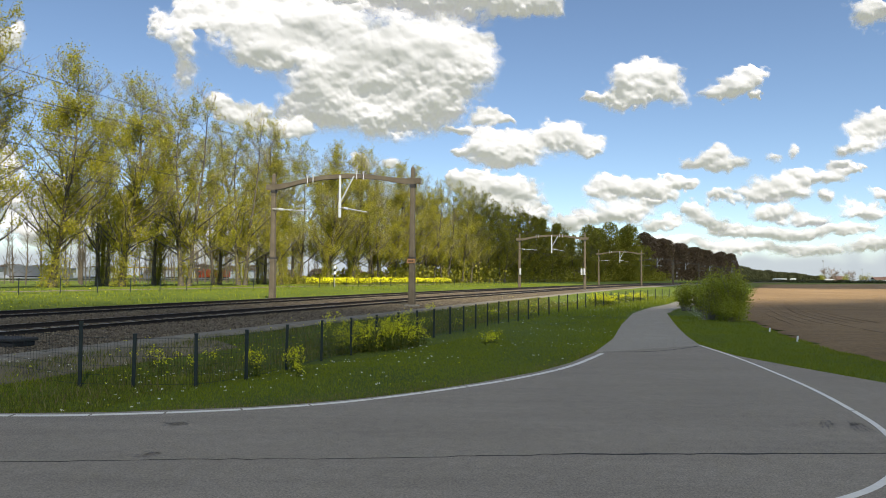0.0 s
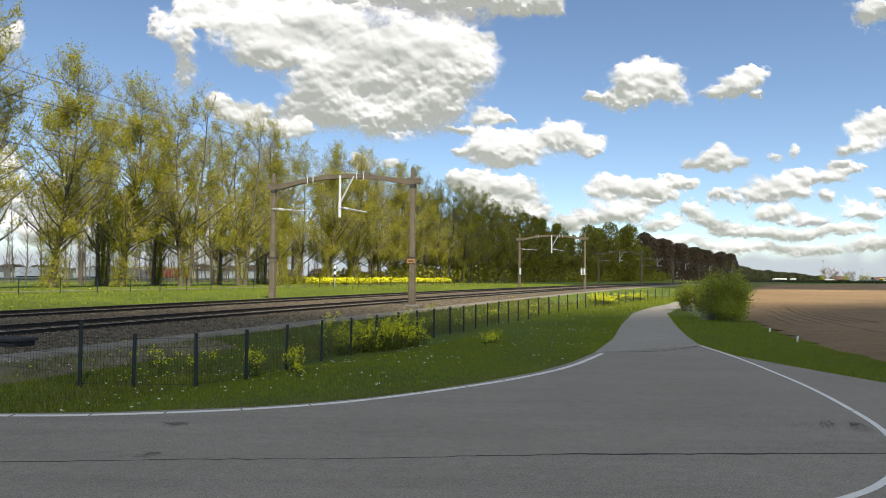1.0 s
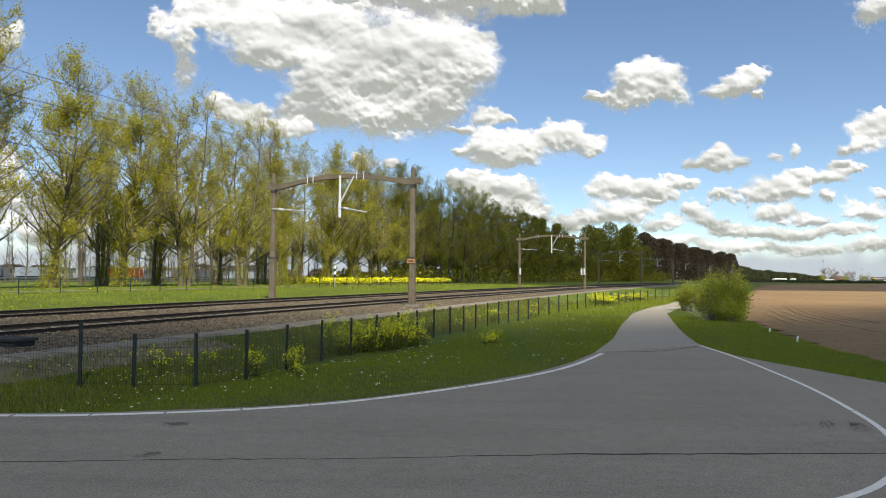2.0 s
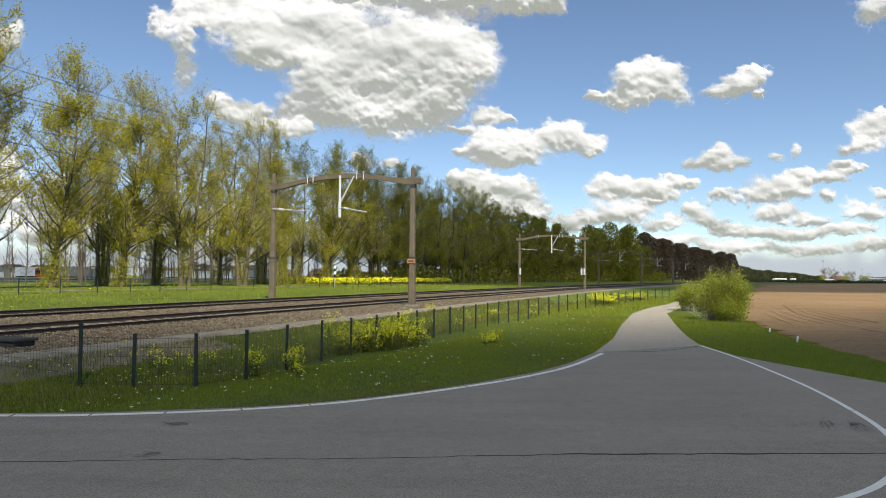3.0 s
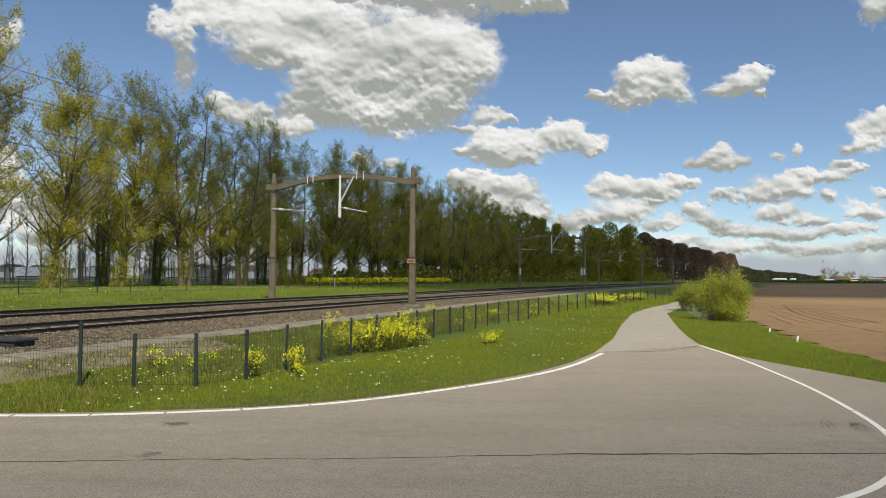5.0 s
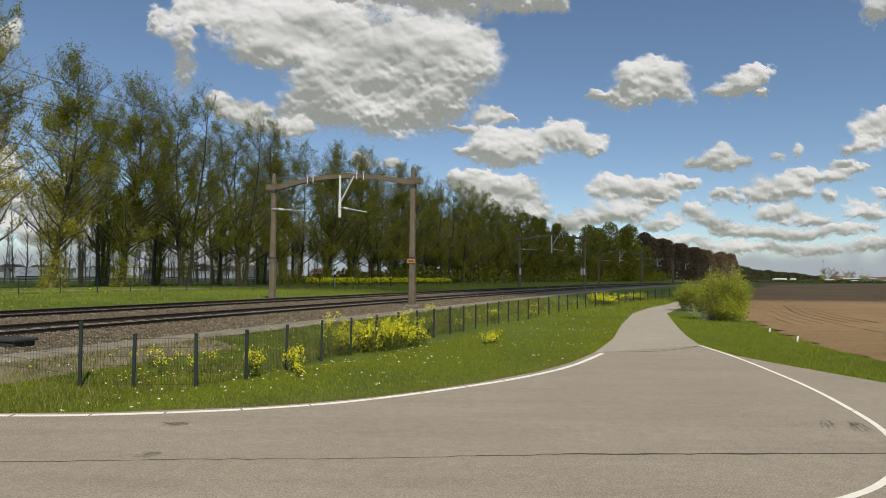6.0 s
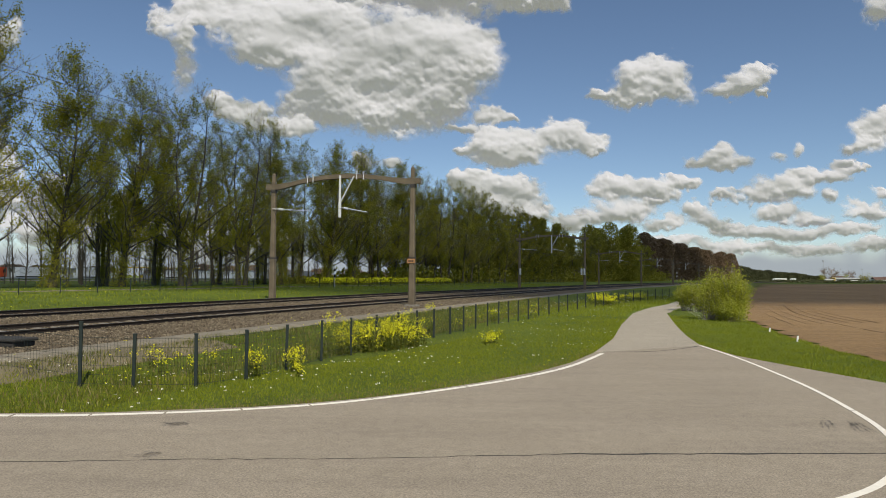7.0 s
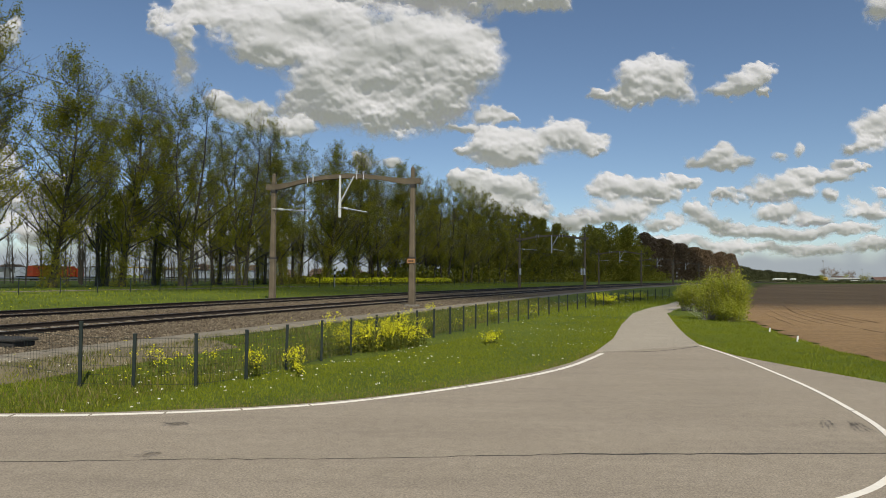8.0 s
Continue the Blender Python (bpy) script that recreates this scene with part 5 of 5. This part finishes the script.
thing = tagged(new("track_box"), "dark flat cable box on the ballast beside the rails", "box")
bm = bmesh.new()
box(bm, -0.55, 0.55, -0.3, 0.3, 0, 0.12, 0.03)
part("case", bm, M["under"], thing)
bm = bmesh.new()
box(bm, -0.62, 0.62, -0.34, 0.34, 0.12, 0.2, 0.03)
part("cover", bm, M["tar"], thing)
thing.matrix_basis = Matrix.Translation((-10.35, 16.6, 0.21)) @ Matrix.Rotation(-0.3, 4, "Z")

for x, y in ((11.91, 25.41), (10.95, 21.54)):
    thing = tagged(new("marker_stake"), "small white marker stake at the field's edge", "stake")
    bm = bmesh.new()
    box(bm, -0.022, 0.022, -0.02, 0.02, -0.2, 0.15, 0.006)
    part("post", bm, M["white_paint"], thing)
    bm = bmesh.new()
    box(bm, -0.026, 0.026, -0.024, 0.024, 0.15, 0.17, 0.005)
    part("cap", bm, M["concrete"], thing)
    thing.matrix_basis = Matrix.Translation((x, y, ground_z(x, y) + 0.02)) @ Matrix.Rotation(0.08, 4, "Y")


# ---- seams, cracks and marks on the asphalt ----
def crack(pts, w, name, label, mat, seed, step=0.04, jitter=0.035):
    rg = random.Random(seed)
    line = smooth_line(pts, step)
    verts, faces = [], []
    for i, p in enumerate(line):
        a = w * (0.15 + 1.5 * abs(noise.noise((p.x * 1.4, p.y * 1.4, seed))) + 0.5 * abs(noise.noise((p.x * 9, p.y * 9, seed))) + 0.35 * rg.random())
        off = jitter * noise.noise((p.x * 5, p.y * 5, seed + 1))
        verts += [(p.x, p.y + off - a / 2, 0.0), (p.x, p.y + off + a / 2, 0.0), (p.x, p.y + off - a / 2.4, 0.004), (p.x, p.y + off + a / 2.4, 0.004)]
        if i:
            k = 4 * i
            faces += [(k - 2, k + 2, k + 3, k - 1), (k - 4, k, k + 2, k - 2), (k - 1, k + 3, k + 1, k - 3)]
    return tagged(link(name, verts, faces, mat), label, "crack")


crack([(1.3, 7.62), (2.0, 7.62), (3.2, 7.68), (4.9, 7.74), (7.5, 7.85)], 0.042, "tar_seam", "dark ragged tar seam across the asphalt", M["tar"], 3)
crack([(0.4, 7.53), (0.9, 7.55), (1.4, 7.62)], 0.014, "tar_seam", "thin dark seam in the asphalt", M["tar"], 5)
crack([(-7, 7.05), (-4.48, 7.13), (-2.81, 7.27), (-1.0, 7.36), (0.4, 7.5)], 0.009, "road_crack", "thin crack across the asphalt", M["tar"], 4)
crack([(4.2, 18.1), (5.4, 18.3), (6.4, 19.0), (7.3, 19.9)], 0.05, "tar_seam", "seam between the road and the cycle path", M["tar"], 9)


def tyre_mark(x, y, length, rows, label, turn=0.0):
    """Scuffed rubber: rows of many small ragged smears that break up towards their ends."""
    thing = tagged(new("tyre_mark"), label, "tyre mark")
    rg = random.Random(int(x * 100))
    for k in range(rows):
        off, verts, faces = 0.055 * (k - rows / 2), [], []
        for _ in range(int(34 * length)):
            a = max(-0.6, min(0.6, rg.gauss(0, 0.28))) * length
            c = off + rg.gauss(0, 0.012) + 0.02 * math.sin(a * 6 + k)
            lx, ly = rg.uniform(0.012, 0.05), rg.uniform(0.004, 0.012)
            i = len(verts)
            verts += [(a + lx * rg.uniform(0.6, 1.2) * math.cos(w), c + ly * rg.uniform(0.6, 1.3) * math.sin(w), 0.002 + 0.0004 * k) for w in (0, 1.1, 2.1, 3.1, 4.2, 5.3)]
            faces.append(tuple(range(i, i + 6)))
        link("smear", verts, faces, M["rubber"], thing)
    thing.matrix_basis = Matrix.Translation((x, y, 0.001)) @ Matrix.Rotation(turn, 4, "Z")


tyre_mark(-3.43, 9.02, 0.35, 5, "dark scraped patch on the asphalt")
tyre_mark(-3.12, 7.51, 0.24, 4, "small dark scraped patch on the asphalt")
tyre_mark(5.4, 9.14, 0.75, 4, "dark curved skid mark beside the edge line", 1.25)
tyre_mark(5.08, 9.3, 0.6, 3, "faint skid mark on the asphalt", 1.1)


# ---- grass, weeds and blossom ----
def blades(name, count, pick, hmin, hmax, width, mat, label, seed, clump=0.0):
    rg = random.Random(seed)
    verts, faces = [], []
    made = 0
    while made < count:
        x, y = pick(rg)
        if inside(ROAD, x, y) or inside(PATH, x, y) or (x > 0 and inside(FIELD, x, y)):
            continue
        made += 1
        z = ground_z(x, y) - 0.02
        k = noise.noise((x * 0.9, y * 0.9, seed)) + 0.5 * noise.noise((x * 3, y * 3, seed))
        h = (hmin + (hmax - hmin) * rg.random()) * max(0.35, 1 + clump * k)
        a = rg.uniform(0, 6.28)
        dx, dy = math.cos(a) * width, math.sin(a) * width
        lx, ly = rg.gauss(0, 0.35) * h, rg.gauss(0, 0.35) * h
        b0 = len(verts)
        verts += [(x - dx, y - dy, z), (x + dx, y + dy, z), (x + lx * 0.4 + dx * 0.7, y + ly * 0.4 + dy * 0.7, z + h * 0.6), (x + lx * 0.4 - dx * 0.7, y + ly * 0.4 - dy * 0.7, z + h * 0.6), (x + lx, y + ly, z + h)]
        faces += [(b0, b0 + 1, b0 + 2, b0 + 3), (b0 + 3, b0 + 2, b0 + 4)]
    return tagged(link(name, verts, faces, mat), label, "grass", kind="stuff")


def verge(rg):
    # along the road's edge, out to the fence
    u = rg.random() ** 0.8
    if rg.random() < 0.55:
        x = rg.uniform(-9.5, 2.0)
        y0 = float(np.interp(x, [p[0] for p in ROAD_EDGE], [p[1] for p in ROAD_EDGE]))
        return x, y0 + u * (4.6 + 0.9 * max(0, x + 4))
    y = rg.uniform(12, 34)
    x1 = float(np.interp(y, [p[1] for p in PATH_LEFT[:4]], [p[0] for p in PATH_LEFT[:4]]))
    return x1 - u * rg.uniform(0.2, 6.5), y


def slope(rg):
    s_ = rg.uniform(-36, 20)
    v_ = rg.uniform(7.8, 11.6)
    x, y, _ = rail_at(s_, v_)
    return x, y


def field_side(rg):
    y = 12.5 + 24 * rg.random() ** 1.3
    x1 = float(np.interp(y, [13.0, 15.5, 17.4, 20.0, 23.4, 29.1, 38.5], [8.25, 7.7, 7.35, 7.45, 8.2, 9.7, 12.4]))
    x2 = float(np.interp(y, [12.8, 14.6, 16.4, 18.3, 23.2, 31.4, 43.5], [14, 11.2, 10.4, 10.6, 11.6, 13.9, 17.2]))
    return rg.uniform(x1, x2 + 0.1), y


def far_meadow(rg):
    s_ = rg.uniform(-35, 110)
    x, y, _ = rail_at(s_, rg.uniform(-33, -7))
    return x, y


def far_verge(rg):
    y = rg.uniform(34, 75)
    x1 = float(np.interp(y, [p[1] for p in PATH_LEFT[2:]], [p[0] for p in PATH_LEFT[2:]]))
    return x1 - rg.uniform(0.2, 9), y


blades("verge_grass", 95000, verge, 0.03, 0.085, 0.005, M["grass"], "lush green grass on the verge", 1, 0.4)
blades("slope_grass", 36000, slope, 0.05, 0.18, 0.006, M["weed"], "rough weedy grass between fence and ballast", 2, 0.8)
blades("field_grass", 60000, field_side, 0.03, 0.085, 0.005, M["grass"], "green grass between path and field", 3, 0.5)
blades("meadow_grass", 26000, far_meadow, 0.06, 0.16, 0.025, M["grass"], "green meadow grass beyond the railway", 4, 0.5)
blades("path_grass", 24000, far_verge, 0.06, 0.18, 0.012, M["grass"], "green grass along the cycle path", 5, 0.5)


def road_side(rg):
    x = rg.uniform(-9.5, 4.0)
    y0 = float(np.interp(x, [p[0] for p in ROAD_EDGE], [p[1] for p in ROAD_EDGE]))
    return x - 0.2 * rg.random(), y0 + abs(rg.gauss(0, 0.4))


blades("dry_grass", 9000, road_side, 0.015, 0.05, 0.006, M["straw"], "dry straw-coloured grass along the road's edge", 6, 0.3)
blades("dry_weeds", 9000, slope, 0.05, 0.2, 0.006, M["straw"], "dry weeds behind the fence", 7, 0.6)


def make_rape(x, y, h, w, n, label, heads=26):
    """A flowering rape plant: stalks, leaves and yellow blossom heads."""
    rg = random.Random(int(x * 131 + y * 17))
    stalk, leaf, flower = Mesh(), Mesh(), Mesh()
    for _ in range(n):
        a, r = rg.uniform(0, 6.28), w * math.sqrt(rg.random())
        st = Vector((math.cos(a) * r * 0.55, math.sin(a) * r * 0.55, -0.05))
        tip = Vector((math.cos(a) * r, math.sin(a) * r, h * rg.uniform(0.55, 1.0)))
        stalk.tube([st, st.lerp(tip, 0.5) + Vector((0, 0, 0.04)), tip], [0.006, 0.005, 0.003], 3)
        for _ in range(5):
            leaf.leaf(st.lerp(tip, rg.uniform(0.1, 0.6)) + Vector((rg.gauss(0, 0.05), rg.gauss(0, 0.05), 0)), rg.uniform(0.04, 0.10), rg)
        for _ in range(heads):
            flower.leaf(tip + Vector((rg.gauss(0, 0.045), rg.gauss(0, 0.045), rg.gauss(-0.03, 0.055))), rg.uniform(0.02, 0.038), rg)
    thing = tagged(new("rape_plant"), label, "flower", group="flowering rape")
    link("stalk", stalk.v, stalk.f, M["weed"], thing)["kind"] = "stuff"
    link("foliage", leaf.v, leaf.f, M["weed"], thing)["kind"] = "stuff"
    link("blossom", flower.v, flower.f, M["rape"], thing, "yellow blossom")["kind"] = "stuff"
    thing.matrix_basis = Matrix.Translation((x, y, ground_z(x, y)))
    return thing


rg = random.Random(12)
LAB = "yellow flowering rape plant beside the wire fence"
for k in range(30):
    u = min(1.0, max(0.0, rg.gauss(0.52, 0.24)))
    make_rape(-3.0 + 2.2 * u + rg.gauss(0, 0.18), 17.3 + 2.7 * u + rg.uniform(-0.2, 0.9), rg.uniform(0.42, 1.0), 0.36, 8, LAB, 19)
for x, y, h, w, n in ((-3.72, 13.9, 0.55, 0.22, 10), (-3.1, 14.7, 0.5, 0.2, 10), (-2.75, 13.6, 0.35, 0.08, 4), (1.55, 19.9, 0.38, 0.22, 9), (1.25, 19.6, 0.3, 0.15, 4), (-1.25, 22.6, 1.15, 0.3, 9), (-0.45, 23.9, 1.1, 0.2, 7),
                      (-4.9, 14.4, 0.5, 0.3, 5), (-5.5, 14.1, 0.55, 0.3, 5), (-6.2, 14.6, 0.5, 0.3, 4), (-2.9, 18.6, 1.1, 0.3, 6), (2.2, 30.8, 0.7, 0.3, 6), (4.4, 34.5, 0.7, 0.3, 6), (0.6, 26.8, 0.5, 0.2, 4)):
    make_rape(x, y, h, w, n, LAB)
for k in range(9):
    make_rape(11.3 + rg.uniform(-0.7, 0.9), 49.3 + rg.uniform(-1.2, 1.2), rg.uniform(0.6, 0.9), 0.45, 16, "dense yellow rape beside the cycle path", 30)
for k in range(10):
    u = rg.random()
    make_rape(14.2 + 4.0 * u, 57 + 5.0 * u + rg.uniform(-1, 1), rg.uniform(0.5, 0.8), 0.5, 12, "yellow rape along the far fence", 26)

m = Mesh()
g2 = Mesh()
for _ in range(16000):
    s_ = rg.uniform(tree_spot((556 - 784) / F_SKY, -27), tree_spot((786 - 784) / F_SKY, -27))
    v_ = -27 + rg.uniform(-1.5, 1.5)
    x, y, _ = rail_at(s_, v_)
    zt = ground_z(x, y) + (1.0 + 0.35 * noise.noise((s_ * 0.2, v_, 0))) * rg.uniform(0.45, 1.0)
    (m if rg.random() < 0.75 else g2).leaf(Vector((x, y, zt)), rg.uniform(0.12, 0.26), rg)
tagged(link("rape_strip", m.v, m.f, M["rape"]), "long strip of yellow flowering rape beyond the railway", "flowers", kind="stuff")
tagged(link("rape_leaves", g2.v, g2.f, M["weed"]), "green leaves below the yellow rape strip", "leaves", kind="stuff")


def scatter_flowers(name, count, pick, z0, z1, size, mat, label, seed):
    rg = random.Random(seed)
    m = Mesh()
    made = 0
    while made < count:
        x, y = pick(rg)
        if inside(ROAD, x, y) or inside(PATH, x, y) or (x > 0 and inside(FIELD, x, y)):
            continue
        if noise.noise((x * 0.55, y * 0.55, seed)) < rg.uniform(-0.15, 0.35):
            continue
        made += 1
        c = Vector((x, y, ground_z(x, y) + rg.uniform(z0, z1)))
        for _ in range(3):
            m.leaf(c + Vector((rg.gauss(0, size * 0.4), rg.gauss(0, size * 0.4), 0)), size * rg.uniform(0.6, 1.2), rg)
    tagged(link(name, m.v, m.f, mat), label, "flowers", kind="stuff")


scatter_flowers("white_blossoms", 260, verge, 0.06, 0.14, 0.03, M["daisy"], "small white blossoms scattered in the verge", 21)
scatter_flowers("dandelions", 60, verge, 0.06, 0.14, 0.028, M["rape"], "small yellow blossoms scattered in the verge", 22)
scatter_flowers("yellow_weeds", 260, slope, 0.15, 0.4, 0.03, M["rape"], "yellow weeds behind the fence", 23)
scatter_flowers("meadow_blossoms", 120, far_meadow, 0.1, 0.3, 0.06, M["rape"], "yellow blossoms in the meadow beyond the railway", 24)
scatter_flowers("path_blossoms", 240, far_verge, 0.2, 0.4, 0.04, M["daisy"], "white blossoms along the path", 25)
m = Mesh()
for _ in range(260):
    u = rg.random()
    c = Vector((14.35 - 3.2 * u, 43 - 12.0 * u, 0)) + Vector((abs(rg.gauss(0, 0.2)), rg.gauss(0, 0.2), rg.uniform(0.05, 0.35)))
    m.leaf(c + Vector((0.35, 0, 0)), rg.uniform(0.02, 0.045), rg)
tagged(link("cow_parsley", m.v, m.f, M["daisy"]), "white blossoms at the foot of the shrub", "flowers", kind="stuff")

# ---- loose ballast stones ----
rg = random.Random(4)
verts, faces = [], []
TOP = ((-6.6, 0.2), (-4.0, 0.50), (-0.3, 0.44), (0.3, 0.30), (4.0, 0.24), (4.6, 0.2), (6.7, 0.2))
for _ in range(42000):
    s_ = -36 + 66 * rg.random() ** 1.2
    v_ = rg.uniform(-5, 6.7)
    z = float(np.interp(v_, [p[0] for p in TOP], [p[1] for p in TOP]))
    x, y, _ = rail_at(s_, v_)
    r = rg.uniform(0.022, 0.044)
    k = len(verts)
    for d in ((1, 0, 0), (0, 1, 0), (-1, 0, 0), (0, -1, 0), (0, 0, 1), (0, 0, -1)):
        verts.append((x + d[0] * r * rg.uniform(0.7, 1.3), y + d[1] * r * rg.uniform(0.7, 1.3), z + 0.01 + d[2] * r * rg.uniform(0.6, 1.2)))
    for a in range(4):
        faces += [(k + a, k + (a + 1) % 4, k + 4), (k + (a + 1) % 4, k + a, k + 5)]
tagged(link("ballast_stones", verts, faces, M["stone"]), "loose rust-brown ballast stones", "stones", kind="stuff")


# ---- what moves ----
def motions():
    for ob, cx, cy, d in CLOUDS:
        e = 491 - cy
        p = cloud_point(cx, cy, d)
        rows = []
        for t in (0.0, 4.0, 8.0):
            k = (t - 4.0) / 8.0
            rows.append((t, Matrix.Translation(p + Vector((d / F_SKY * e * 0.0185 * k, -d * e * 4.3e-5 * k, 0)))))
        walk(ob, rows)
    # wind carries the shadows towards the viewer and slightly to the right
    walk(SHADE_NEAR, [(t, Matrix.Translation(OFF_NEAR + Vector((1.8 * t, y, 0)))) for t, y in ((0.0, 37.5), (1.5, 28.5), (3.0, 21.0), (4.0, 15.5), (4.6, 8.0), (5.8, -3.0), (8.0, -20.0))])
    walk(SHADE_FAR, [(t, Matrix.Translation(OFF_FAR + Vector((1.8 * t, y, 0)))) for t, y in ((0.0, 172), (4.0, 100), (5.8, 68), (8.0, 52))])
    for car, lag in TRAIN:
        rows = []
        for k in range(9):
            s = 641.0 + 25.5 * (8.0 - k) + lag
            x, y, h = rail_at(s, NEAR)
            rows.append((float(k), Matrix.Translation((x, y, RAIL_Z[NEAR])) @ Matrix.Rotation(math.pi - h, 4, "Z")))
        walk(car, rows)
    # lorries on the motorway: s runs on evenly
    for ob, v, t0, k0, t1, k1, z in TRAFFIC:
        s0, s1 = tree_spot((k0 - 784) / F_SKY, v), tree_spot((k1 - 784) / F_SKY, v)
        rows = []
        for t in (0.0, 2.0, 4.0, 6.0, 8.0):
            s = s0 + (s1 - s0) * (t - t0) / (t1 - t0)
            x, y, h = rail_at(s, v)
            rows.append((t, Matrix.Translation((x, y, z)) @ Matrix.Rotation(-h + (math.pi if s1 < s0 else 0), 4, "Z")))
        walk(ob, rows)


motions()
